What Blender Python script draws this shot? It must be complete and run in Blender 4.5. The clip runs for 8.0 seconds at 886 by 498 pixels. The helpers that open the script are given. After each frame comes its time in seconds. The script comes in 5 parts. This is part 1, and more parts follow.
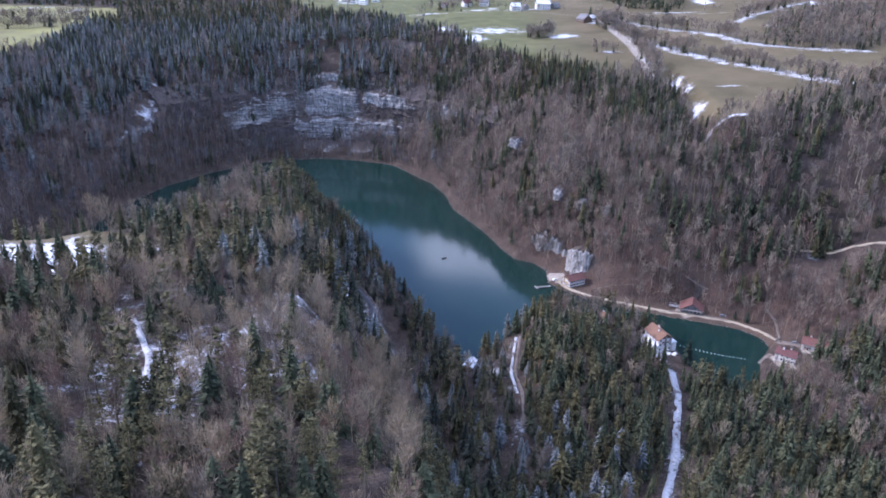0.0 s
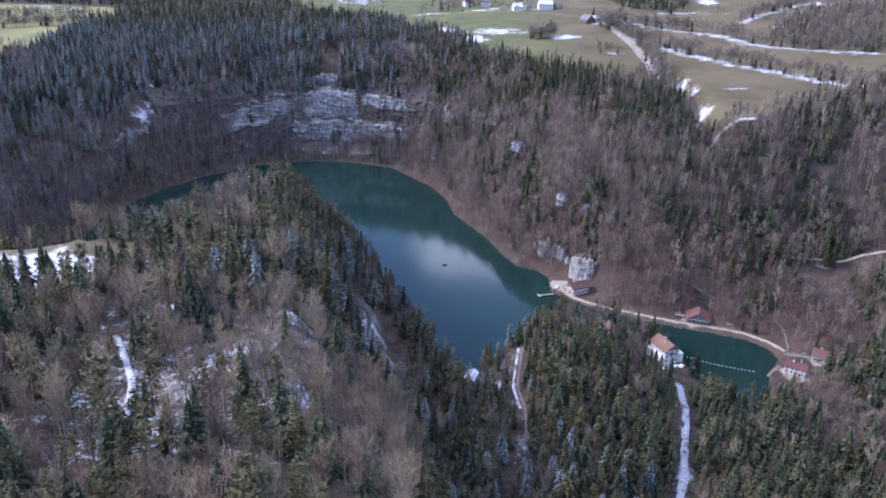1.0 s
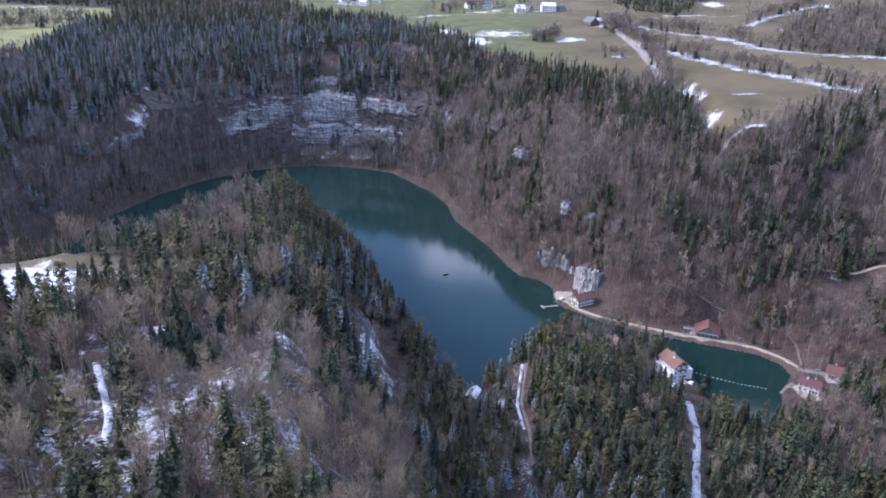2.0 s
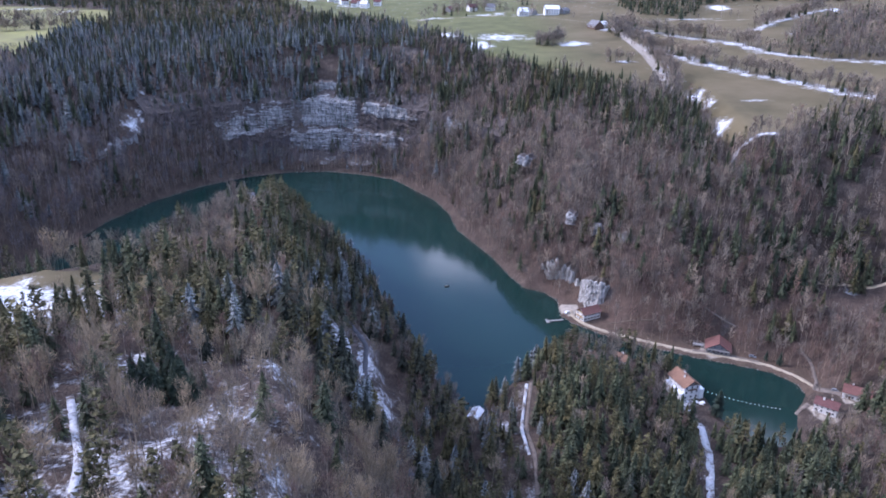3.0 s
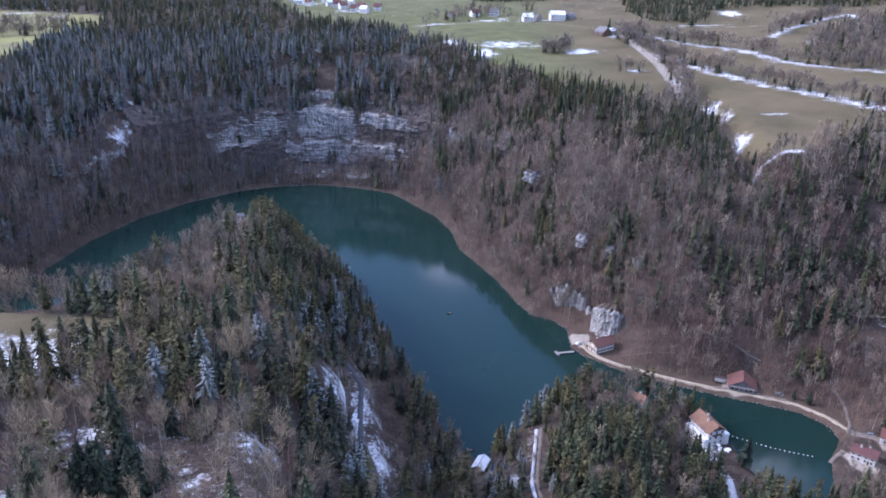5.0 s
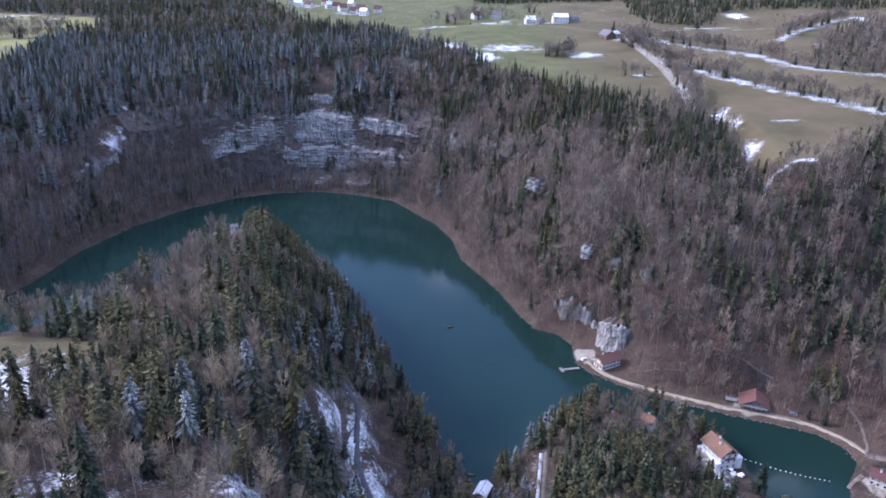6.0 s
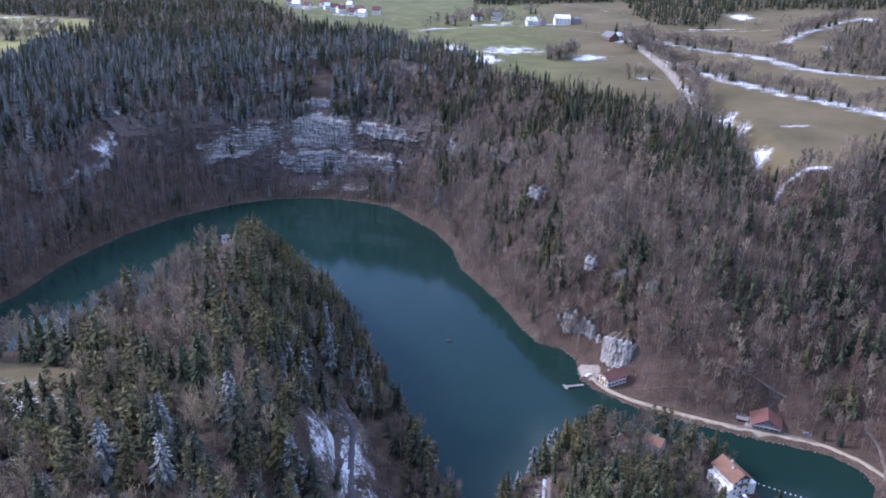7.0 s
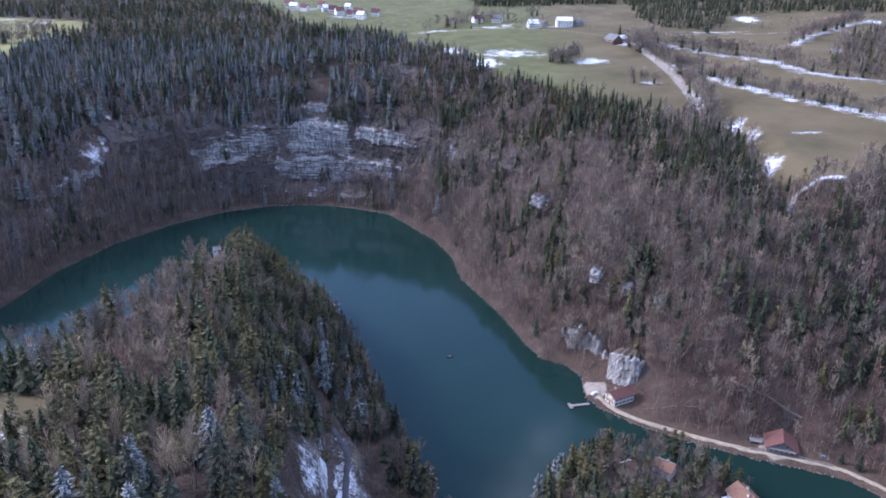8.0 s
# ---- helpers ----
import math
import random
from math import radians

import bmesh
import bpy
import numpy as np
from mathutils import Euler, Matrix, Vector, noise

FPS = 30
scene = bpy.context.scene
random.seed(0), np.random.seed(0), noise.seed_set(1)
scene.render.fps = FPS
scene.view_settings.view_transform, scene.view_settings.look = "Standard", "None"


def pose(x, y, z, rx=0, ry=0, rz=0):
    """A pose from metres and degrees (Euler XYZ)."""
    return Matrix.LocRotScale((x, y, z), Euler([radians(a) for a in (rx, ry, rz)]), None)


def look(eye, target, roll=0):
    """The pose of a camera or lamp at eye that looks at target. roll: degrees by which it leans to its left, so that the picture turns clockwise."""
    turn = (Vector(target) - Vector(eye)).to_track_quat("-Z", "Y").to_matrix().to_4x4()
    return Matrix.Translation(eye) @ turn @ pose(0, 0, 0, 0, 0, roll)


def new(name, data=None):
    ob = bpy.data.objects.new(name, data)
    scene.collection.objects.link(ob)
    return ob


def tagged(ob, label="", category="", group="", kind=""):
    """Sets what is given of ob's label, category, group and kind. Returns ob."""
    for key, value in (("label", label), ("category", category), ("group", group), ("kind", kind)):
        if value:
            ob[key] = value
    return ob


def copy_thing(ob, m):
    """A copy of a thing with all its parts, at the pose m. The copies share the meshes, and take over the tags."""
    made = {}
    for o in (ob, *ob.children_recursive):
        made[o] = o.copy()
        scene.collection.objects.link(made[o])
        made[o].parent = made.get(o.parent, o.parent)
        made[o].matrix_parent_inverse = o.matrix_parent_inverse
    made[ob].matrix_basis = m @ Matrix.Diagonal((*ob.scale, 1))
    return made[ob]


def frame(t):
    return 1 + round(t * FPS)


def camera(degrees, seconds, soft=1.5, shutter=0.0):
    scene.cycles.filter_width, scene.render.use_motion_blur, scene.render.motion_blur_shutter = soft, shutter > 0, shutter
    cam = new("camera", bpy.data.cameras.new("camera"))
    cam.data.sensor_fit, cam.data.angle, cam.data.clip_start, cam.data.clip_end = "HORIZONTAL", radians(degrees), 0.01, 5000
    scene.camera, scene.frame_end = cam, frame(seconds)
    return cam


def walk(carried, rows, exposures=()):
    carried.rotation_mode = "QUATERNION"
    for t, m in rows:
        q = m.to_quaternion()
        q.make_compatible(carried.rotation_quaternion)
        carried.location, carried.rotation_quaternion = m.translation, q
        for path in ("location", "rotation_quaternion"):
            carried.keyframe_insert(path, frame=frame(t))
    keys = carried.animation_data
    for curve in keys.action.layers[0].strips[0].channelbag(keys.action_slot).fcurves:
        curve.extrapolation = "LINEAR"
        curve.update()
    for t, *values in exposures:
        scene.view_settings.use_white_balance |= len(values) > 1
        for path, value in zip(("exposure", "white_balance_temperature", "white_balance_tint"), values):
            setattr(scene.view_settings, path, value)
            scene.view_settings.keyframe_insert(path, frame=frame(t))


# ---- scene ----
cam = camera(60.0, 8.0, soft=1.75)
PATH = [
    (0, (0, 0, 230), (0, 92.36, 191.66), 1.72),
    (0.5, (-0.17, 6.26, 230.16), (-0.17, 98.59, 191.75), 1.79),
    (1, (-0.25, 13.44, 230.48), (-0.31, 105.73, 191.99), 1.86),
    (1.5, (-0.53, 21.46, 230.45), (-0.62, 113.76, 191.97), 1.92),
    (3, (-1.27, 47.76, 230.17), (-1.55, 140.16, 191.93), 2.08),
    (3.5, (-1.63, 56.91, 230.49), (-1.93, 149.33, 192.3), 2.11),
    (4, (-2.15, 66.19, 230.92), (-2.51, 158.63, 192.77), 2.11),
    (4.5, (-2.57, 75.41, 231.1), (-2.95, 167.86, 193), 2.12),
    (6, (-2.41, 101.69, 231.41), (-3.03, 194.21, 193.49), 2.11),
    (6.5, (-2.19, 110.44, 231.49), (-2.87, 202.97, 193.58), 2.06),
    (7, (-1.89, 119.74, 231.55), (-2.6, 212.26, 193.61), 2.05),
    (7.5, (-1.88, 129.15, 231.22), (-2.62, 221.7, 193.35), 2.03),
    (8, (-2.12, 138.4, 230.77), (-2.83, 230.98, 192.99), 2.05),
]
walk(cam, [(t, look(e, g, r)) for t, e, g, r in PATH], [(0.0, 1.03, 5230, 26), (8.0, 0.90, 5200, 26)])

# ---- light: broken overcast with a weak veiled sun ----
SUN_EL, SUN_AZ = 36.0, 280.0
world = bpy.data.worlds.new("overcast_sky")
scene.world = world
world.use_nodes = True
wn, wl = world.node_tree.nodes, world.node_tree.links
wn.clear()
w_out = wn.new("ShaderNodeOutputWorld")
w_bg = wn.new("ShaderNodeBackground")
w_bg.inputs["Strength"].default_value = 0.160
w_sky = wn.new("ShaderNodeTexSky")
w_sky.sky_type = 'NISHITA'
w_sky.sun_disc = False
w_sky.sun_elevation = radians(SUN_EL)
w_sky.sun_rotation = radians(SUN_AZ)
w_co = wn.new("ShaderNodeTexCoord")
w_map = wn.new("ShaderNodeMapping")
w_map.inputs["Scale"].default_value = (1.0, 1.0, 2.6)
w_map.inputs["Location"].default_value = (0.25, -0.3, 1.3)
w_noise = wn.new("ShaderNodeTexNoise")
w_noise.inputs["Scale"].default_value = 2.6
w_noise.inputs["Detail"].default_value = 7.0
w_noise.inputs["Roughness"].default_value = 0.55
w_ramp = wn.new("ShaderNodeValToRGB")
w_ramp.color_ramp.elements[0].position = 0.65
w_ramp.color_ramp.elements[1].position = 0.70
w_mix = wn.new("ShaderNodeMix")
w_mix.data_type = 'RGBA'
w_mix.inputs["B"].default_value = (9.0, 9.4, 10.0, 1.0)
wl.new(w_co.outputs["Generated"], w_map.inputs["Vector"])
wl.new(w_map.outputs["Vector"], w_noise.inputs["Vector"])
w_sep = wn.new("ShaderNodeSeparateXYZ")
w_bank = wn.new("ShaderNodeValToRGB")                 # a bank of brighter cloud low over the hills
for w_el, (w_at, w_v) in zip([*w_bank.color_ramp.elements, w_bank.color_ramp.elements.new(0.5), w_bank.color_ramp.elements.new(0.6)],
                             ((0.28, 0.4), (1.0, 0.3), (0.39, 1.0), (0.50, 0.0))):
    w_el.position, w_el.color = w_at, (w_v, w_v, w_v, 1.0)
w_add = wn.new("ShaderNodeMath")
w_add.operation = 'MULTIPLY_ADD'
w_add.inputs[1].default_value = 0.22
wl.new(w_co.outputs["Generated"], w_sep.inputs["Vector"])
wl.new(w_sep.outputs["Z"], w_bank.inputs["Fac"])
wl.new(w_bank.outputs["Color"], w_add.inputs[0])
wl.new(w_noise.outputs["Fac"], w_add.inputs[2])
wl.new(w_add.outputs[0], w_ramp.inputs["Fac"])
wl.new(w_ramp.outputs["Color"], w_mix.inputs["Factor"])
wl.new(w_sky.outputs["Color"], w_mix.inputs["A"])
wl.new(w_mix.outputs["Result"], w_bg.inputs["Color"])
wl.new(w_bg.outputs["Background"], w_out.inputs["Surface"])

sun = new("sun", bpy.data.lights.new("sun", 'SUN'))
sun.data.energy = 2.2
sun.data.angle = radians(10.0)
sun.data.color = (1.0, 0.90, 0.78)
sun.matrix_world = pose(0, 0, 400, 90 - SUN_EL, 0, 180 - SUN_AZ)


# ---- lie of the land ----
# Water level is z = 0. The far shore runs from the hidden left arm round to the landing at the right end.
FAR_SHORE = np.array([(-420, 400), (-345, 480), (-300, 540), (-288, 573), (-281, 634), (-263, 688), (-235, 735), (-199, 771),
    (-164, 791), (-124, 799), (-92, 794), (-55, 780), (-38, 757), (-13, 723), (1, 689), (9, 647), (22, 620), (36, 590),
    (47, 557), (56, 538), (69, 532), (77, 520), (77, 497), (82, 488), (100, 473), (125, 460), (150, 450), (171, 443),
    (190, 436), (201, 424), (202, 412)], float)
NEAR_SHORE = np.array([(202, 412), (191, 398), (184, 380), (174, 364), (158, 360), (147, 378), (143, 400), (140, 420), (115, 440), (80, 445),
    (50, 428), (34, 405), (24, 388), (14, 384), (5, 395), (-5, 415), (-18, 445), (-32, 480), (-48, 530), (-70, 575),
    (-100, 620), (-128, 640), (-155, 630), (-172, 595), (-182, 540), (-190, 480), (-212, 412), (-290, 352), (-400, 310),
    (-420, 400)], float)
LAKE = np.vstack([FAR_SHORE, NEAR_SHORE[1:-1]])

# The wooded spur in front: for each y its crest height, east brow, east foot and west foot.
SPUR_Y = [-200, 0, 100, 200, 300, 385, 450, 520, 575, 620]
SPUR_Z = [165, 152, 135, 113, 98, 82, 72, 64, 54, 22]
SPUR_BROW = [20, 20, -5, -38, -62, -85, -95, -110, -128, -138]
SPUR_FOOT = [130, 110, 62, 42, 5, -15, -35, -52, -80, -120]
SPUR_WEST = [-700, -600, -520, -430, -290, -190, -186, -184, -180, -160]


# level benches cut into the slopes: x, y, z along the middle
SPUR_ROAD = np.array([(-66, 452, 27), (-52, 428, 24), (-42, 412, 21.5), (-40.5, 392, 21), (-38, 371, 21.5), (-29, 345, 22), (-20, 322, 22), (-6, 296, 20)], float)
LAKE_PATH = np.array([(83, 503, 1.4), (83, 495, 1.4), (90, 484, 1.4), (101, 475.5, 1.4), (126, 463.5, 1.4), (151, 453.5, 1.5),
    (173, 447.5, 1.6), (190, 441, 1.8), (203, 428, 2.2), (208, 414, 2.8), (214, 404, 3.6)], float)
# yards: x, y, radius, level
YARDS = [(94, 491, 10, 1.4), (164, 456, 9, 1.6), (131, 405, 10, 2.2), (202, 390, 9, 3.4), (223, 402, 8, 4.4), (83, 505, 8, 1.4), (17, 377, 7, 1.2)]


def smooth(a, b, v):
    t = np.clip((v - a) / (b - a), 0.0, 1.0)
    return t * t * (3 - 2 * t)


def chain_dist(line, x, y):
    """Distance from the points to a polyline."""
    best = np.full(x.shape, 1e9)
    for (ax, ay), (bx, by) in zip(line[:-1], line[1:]):
        dx, dy = bx - ax, by - ay
        t = np.clip(((x - ax) * dx + (y - ay) * dy) / (dx * dx + dy * dy + 1e-9), 0, 1)
        best = np.minimum(best, (x - ax - t * dx) ** 2 + (y - ay - t * dy) ** 2)
    return np.sqrt(best)


def bench(line, x, y):
    """Distance to a line of x, y, z and the height of its nearest place."""
    best, level = np.full(x.shape, 1e9), np.zeros(x.shape)
    for (ax, ay, az), (bx, by, bz) in zip(line[:-1], line[1:]):
        dx, dy = bx - ax, by - ay
        t = np.clip(((x - ax) * dx + (y - ay) * dy) / (dx * dx + dy * dy + 1e-9), 0, 1)
        d = np.hypot(x - ax - t * dx, y - ay - t * dy)
        level = np.where(d < best, az + t * (bz - az), level)
        best = np.minimum(best, d)
    return best, level


def inside(poly, x, y):
    hit = np.zeros(x.shape, bool)
    for (ax, ay), (bx, by) in zip(poly, np.roll(poly, -1, 0)):
        cross = (ay > y) != (by > y)
        hit ^= cross & (x < (bx - ax) * (y - ay) / (by - ay + 1e-12) + ax)
    return hit


def ripple(x, y, size, seed):
    """Smooth aperiodic-looking noise, about -1 to 1, from a sum of turned sines."""
    rng = np.random.default_rng(seed)
    v = np.zeros(x.shape)
    for _ in range(7):
        a, k, p = rng.uniform(0, math.tau), rng.uniform(0.6, 1.7) / size * math.tau, rng.uniform(0, math.tau)
        v += np.sin((x * math.cos(a) + y * math.sin(a)) * k + p)
    return v / 3.2


def plateau(x, y):
    """The meadows above the gorge."""
    z = 111 + 0.055 * (np.minimum(y, 1250) - 650) + np.where(x > 200, 0.07, 0.05) * (np.clip(x, -800, 700) - 200)
    return z + 1.5 * ripple(x, y, 260, 5) + 30 * smooth(1500, 3200, y)


def lie(x, y):
    """Ground height, distance to the water (negative inside) and the share of the far side."""
    x, y = np.asarray(x, float), np.asarray(y, float)
    d_far, d_near = chain_dist(FAR_SHORE, x, y), chain_dist(NEAR_SHORE, x, y)
    wet = inside(LAKE, x, y)
    d = np.minimum(d_far, d_near)
    far = smooth(0.38, 0.62, d_near / (d_near + d_far + 1e-6))
    far = np.maximum.reduce([far, smooth(440, 530, y) * smooth(140, 215, x), smooth(430, 560, y) * smooth(-230, -300, x), smooth(700, 830, y)])
    # far side: slopes to the plateau, with a landing strip by the houses and cliff bands at the back
    top = plateau(x, y)
    bank = 13 * smooth(70, 90, x) * smooth(540, 500, y)
    width = 130 + 70 * smooth(200, 260, x) * smooth(590, 500, y) + 10 * ripple(x, y, 90, 3)
    t = np.clip((d_far - bank) / width, 0, 1)
    slope = top * (1 - (1 - t) ** 1.4) + np.minimum(d_far * 0.12, 1.5)
    wavy = d_far + 2.5 * ripple(x, y, 60, 8)
    cliff = np.interp(wavy, [0, 22, 40, 44, 50, 54, 66, 70, 74, 118, 400], [0, 7, 11, 32, 37, 61, 69, 73, 80, 104, 104])
    cliff = np.minimum(cliff, top)
    back = smooth(-20, -50, x) * smooth(-250, -205, x) * smooth(690, 740, y)
    z_far = slope * (1 - back) + np.where(d_far > 115, top, cliff) * back
    # near side: valley floor, knoll, right-hand ramp, spur
    floor = 2.5 + 0.08 * np.clip(385 - y, 0, 300) + 22 * np.exp(-((x - 70) / 35) ** 2 - ((y - 365) / 62) ** 2)
    floor = floor + 0.32 * np.clip(x - 205, 0, 260)
    zr, brow, foot, west = (np.interp(y, SPUR_Y, v) for v in (SPUR_Z, SPUR_BROW, SPUR_FOOT, SPUR_WEST))
    wob = 6 * ripple(x, y, 55, 11)
    te = np.clip((foot - x + wob) / (foot - brow), 0, 1)
    tw = np.clip((x - west) / 50, 0, 1)
    spur = zr * (1 - (1 - te ** 1.35) ** 1.25) * (1 - (1 - tw) ** 1.6)
    z_near = np.maximum(floor, spur) + 3 * np.exp(-((floor - spur) / 6) ** 2)
    z_near = np.minimum(z_near, 0.5 + d_near * 1.5)
    z = z_far * far + z_near * (1 - far)
    rough = (1.6 * ripple(x, y, 34, 21) + 0.7 * ripple(x, y, 13, 22)) * smooth(14, 45, d)
    z = z + rough * (1 - smooth(0.86, 0.97, z_far * far / top))
    for line, half in ((SPUR_ROAD, 3.6), (LAKE_PATH, 3.4)):
        gone, level = bench(line, x, y)
        w = smooth(half + 5, half, gone)
        z = z * (1 - w) + level * w
    for cx, cy, r, level in YARDS:
        w = smooth(r * 1.9 + 4, r, np.hypot(x - cx, y - cy))
        z = z * (1 - w) + level * w
    z = np.where(wet, -np.minimum(d * 0.5, 9.0), np.minimum(np.maximum(z, 0.25 * np.minimum(d, 4)), 0.2 + 1.2 * d))
    return z, np.where(wet, -d, d), far


# ---- materials ----
def material(name, rough=0.85):
    """A node material with its Principled shader: (material, nodes, links, shader)."""
    m = bpy.data.materials.new(name)
    m.use_nodes = True
    n, l = m.node_tree.nodes, m.node_tree.links
    b = n["Principled BSDF"]
    b.inputs["Roughness"].default_value = rough
    b.inputs["Specular IOR Level"].default_value = 0.25
    return m, n, l, b


def noise_node(n, l, scale, detail=4.0, rough=0.55, stretch=None):
    """Noise over the object's metres; scale is in features per metre."""
    co = n.new("ShaderNodeTexCoord")
    out = co.outputs["Object"]
    if stretch:
        mp = n.new("ShaderNodeMapping")
        mp.inputs["Scale"].default_value = stretch
        l.new(out, mp.inputs["Vector"])
        out = mp.outputs["Vector"]
    t = n.new("ShaderNodeTexNoise")
    t.inputs["Scale"].default_value = scale
    t.inputs["Detail"].default_value = detail
    t.inputs["Roughness"].default_value = rough
    l.new(out, t.inputs["Vector"])
    return t.outputs["Fac"]


def ramp(n, l, fac, stops):
    r = n.new("ShaderNodeValToRGB")
    e = r.color_ramp.elements
    while len(e) < len(stops):
        e.new(0.5)
    for el, (p, c) in zip(e, stops):
        el.position, el.color = p, (*c, 1.0)
    l.new(fac, r.inputs["Fac"])
    return r.outputs["Color"]


def mixed(n, l, fac, a, b, how='MIX'):
    m = n.new("ShaderNodeMix")
    m.data_type, m.blend_type = 'RGBA', how
    for key, v in (("Factor", fac), ("A", a), ("B", b)):
        if isinstance(v, (int, float)):
            m.inputs[key].default_value = v
        elif isinstance(v, tuple):
            m.inputs[key].default_value = (*v, 1.0)
        else:
            l.new(v, m.inputs[key])
    return m.outputs["Result"]


def sums(n, l, op, a, b=None, c=None):
    m = n.new("ShaderNodeMath")
    m.operation = op
    for i, v in enumerate((a, b, c)):
        if v is None:
            continue
        if isinstance(v, (int, float)):
            m.inputs[i].default_value = v
        else:
            l.new(v, m.inputs[i])
    return m.outputs[0]


def edge(n, l, v, lo, hi):
    m = n.new("ShaderNodeMapRange")
    m.interpolation_type = 'SMOOTHSTEP'
    m.inputs["From Min"].default_value, m.inputs["From Max"].default_value = lo, hi
    l.new(v, m.inputs["Value"])
    return m.outputs["Result"]


def bump(n, l, b, fac, dist, strength=0.6):
    k = n.new("ShaderNodeBump")
    k.inputs["Distance"].default_value, k.inputs["Strength"].default_value = dist, strength
    l.new(fac, k.inputs["Height"])
    l.new(k.outputs["Normal"], b.inputs["Normal"])


def attribute(n, name):
    a = n.new("ShaderNodeAttribute")
    a.attribute_name = name
    return a.outputs["Fac"]


def plain(name, colour, rough=0.8, vary=0.25, scale=1.5, dist=0.02, metal=0.0):
    """A lightly mottled surface of one colour, with grain and stains."""
    m, n, l, b = material(name, rough)
    b.inputs["Metallic"].default_value = metal
    lo, hi = (tuple(c * (1 - vary) for c in colour), tuple(min(1.0, c * (1 + vary)) for c in colour))
    broad = ramp(n, l, noise_node(n, l, scale, 5), [(0.3, lo), (0.7, hi)])
    fine = ramp(n, l, noise_node(n, l, scale * 9, 3), [(0.3, (0.82,) * 3), (0.7, (1.0,) * 3)])
    l.new(mixed(n, l, 1.0, broad, fine, 'MULTIPLY'), b.inputs["Base Color"])
    bump(n, l, b, noise_node(n, l, scale * 6, 4), dist)
    return m


def snow_over(n, l, colour, amount, speck):
    """Dusts what faces up with thin broken snow."""
    g = n.new("ShaderNodeNewGeometry")
    s = n.new("ShaderNodeSeparateXYZ")
    l.new(g.outputs["Normal"], s.inputs["Vector"])
    up = sums(n, l, 'ABSOLUTE', s.outputs["Z"])
    v = sums(n, l, 'ADD', sums(n, l, 'MULTIPLY', up, 0.5), speck)
    return mixed(n, l, sums(n, l, 'MULTIPLY', edge(n, l, v, 0.97 - amount, 1.10 - amount), 0.68), colour, (0.52, 0.54, 0.57))


def foliage(name, dark, light, snow=0.0, patch=0.03):
    """Needles or twigs: tone varies from piece to piece, from tree to tree and from stand to stand."""
    m, n, l, b = material(name, 0.8)
    g = n.new("ShaderNodeNewGeometry")
    c = ramp(n, l, g.outputs["Random Per Island"], [(0.0, dark), (1.0, light)])
    ob = n.new("ShaderNodeObjectInfo")
    tone = sums(n, l, 'FRACT', sums(n, l, 'ADD', attribute(n, "tone"), ob.outputs["Random"]))
    c = mixed(n, l, 1.0, c, ramp(n, l, tone, [(0.0, (0.68, 0.70, 0.73)), (0.5, (1.0, 0.98, 0.96)), (1.0, (1.30, 1.24, 1.16))]), 'MULTIPLY')
    stand = ramp(n, l, noise_node(n, l, patch, 4), [(0.3, (0.75, 0.78, 0.82)), (0.7, (1.15, 1.10, 1.02))])
    c = mixed(n, l, 1.0, c, stand, 'MULTIPLY')
    mottle = n.new("ShaderNodeTexNoise")
    mottle.inputs["Scale"].default_value, mottle.inputs["Detail"].default_value = 2.2, 3.0
    l.new(g.outputs["Position"], mottle.inputs["Vector"])
    c = mixed(n, l, 1.0, c, ramp(n, l, mottle.outputs["Fac"], [(0.34, (0.55, 0.56, 0.58)), (0.66, (1.45, 1.42, 1.36))]), 'MULTIPLY')
    if snow:
        speck = n.new("ShaderNodeTexNoise")
        speck.inputs["Scale"].default_value, speck.inputs["Detail"].default_value = 3.4, 5.0
        l.new(g.outputs["Position"], speck.inputs["Vector"])
        c = snow_over(n, l, c, snow, speck.outputs["Fac"])
    l.new(c, b.inputs["Base Color"])
    b.inputs["Specular IOR Level"].default_value = 0.1
    return m


M_SPRUCE = foliage("spruce_needles", (0.024, 0.032, 0.019), (0.094, 0.106, 0.065))
M_OLIVE = foliage("olive_needles", (0.046, 0.045, 0.023), (0.120, 0.113, 0.060))
M_FROST = foliage("snow_dusted_needles", (0.024, 0.029, 0.022), (0.088, 0.096, 0.074), 0.0)
# Light snow dusting; the base is also raised and blued as distance haze.
M_HAZY_HOAR = foliage("lightly_dusted_needles", (0.078, 0.091, 0.092), (0.150, 0.170, 0.172), -0.02)
M_TWIG = foliage("grey_twigs", (0.168, 0.143, 0.115), (0.335, 0.288, 0.235), 0.0, 0.02)
M_BROWN = foliage("brown_twigs", (0.120, 0.101, 0.088), (0.255, 0.219, 0.190), 0.0, 0.02)
# Pale twigs of the near-left stand, lightened and warmed to brighten it.
M_LIFTED_TWIG = foliage("pale_beech_twigs", (0.205, 0.164, 0.114), (0.375, 0.308, 0.218), 0.0, 0.02)
M_RUST = foliage("russet_twigs", (0.118, 0.080, 0.069), (0.21, 0.150, 0.128), 0.0, 0.02)
M_FIR = foliage("dark_fir_needles", (0.020, 0.031, 0.024), (0.062, 0.080, 0.056))
M_BARK = foliage("bark", (0.17, 0.147, 0.120), (0.30, 0.265, 0.222), 0.0, 0.05)
# Mauve-grey twigs: the blue of distance haze is put into their colour.
M_HAZE_TWIG = foliage("mauve_grey_twigs", (0.108, 0.096, 0.100), (0.22, 0.200, 0.206), 0.0, 0.02)
TREE_MATS = [M_SPRUCE, M_OLIVE, M_FROST, M_HAZY_HOAR, M_TWIG, M_BROWN, M_RUST, M_BARK, M_LIFTED_TWIG, M_HAZE_TWIG]
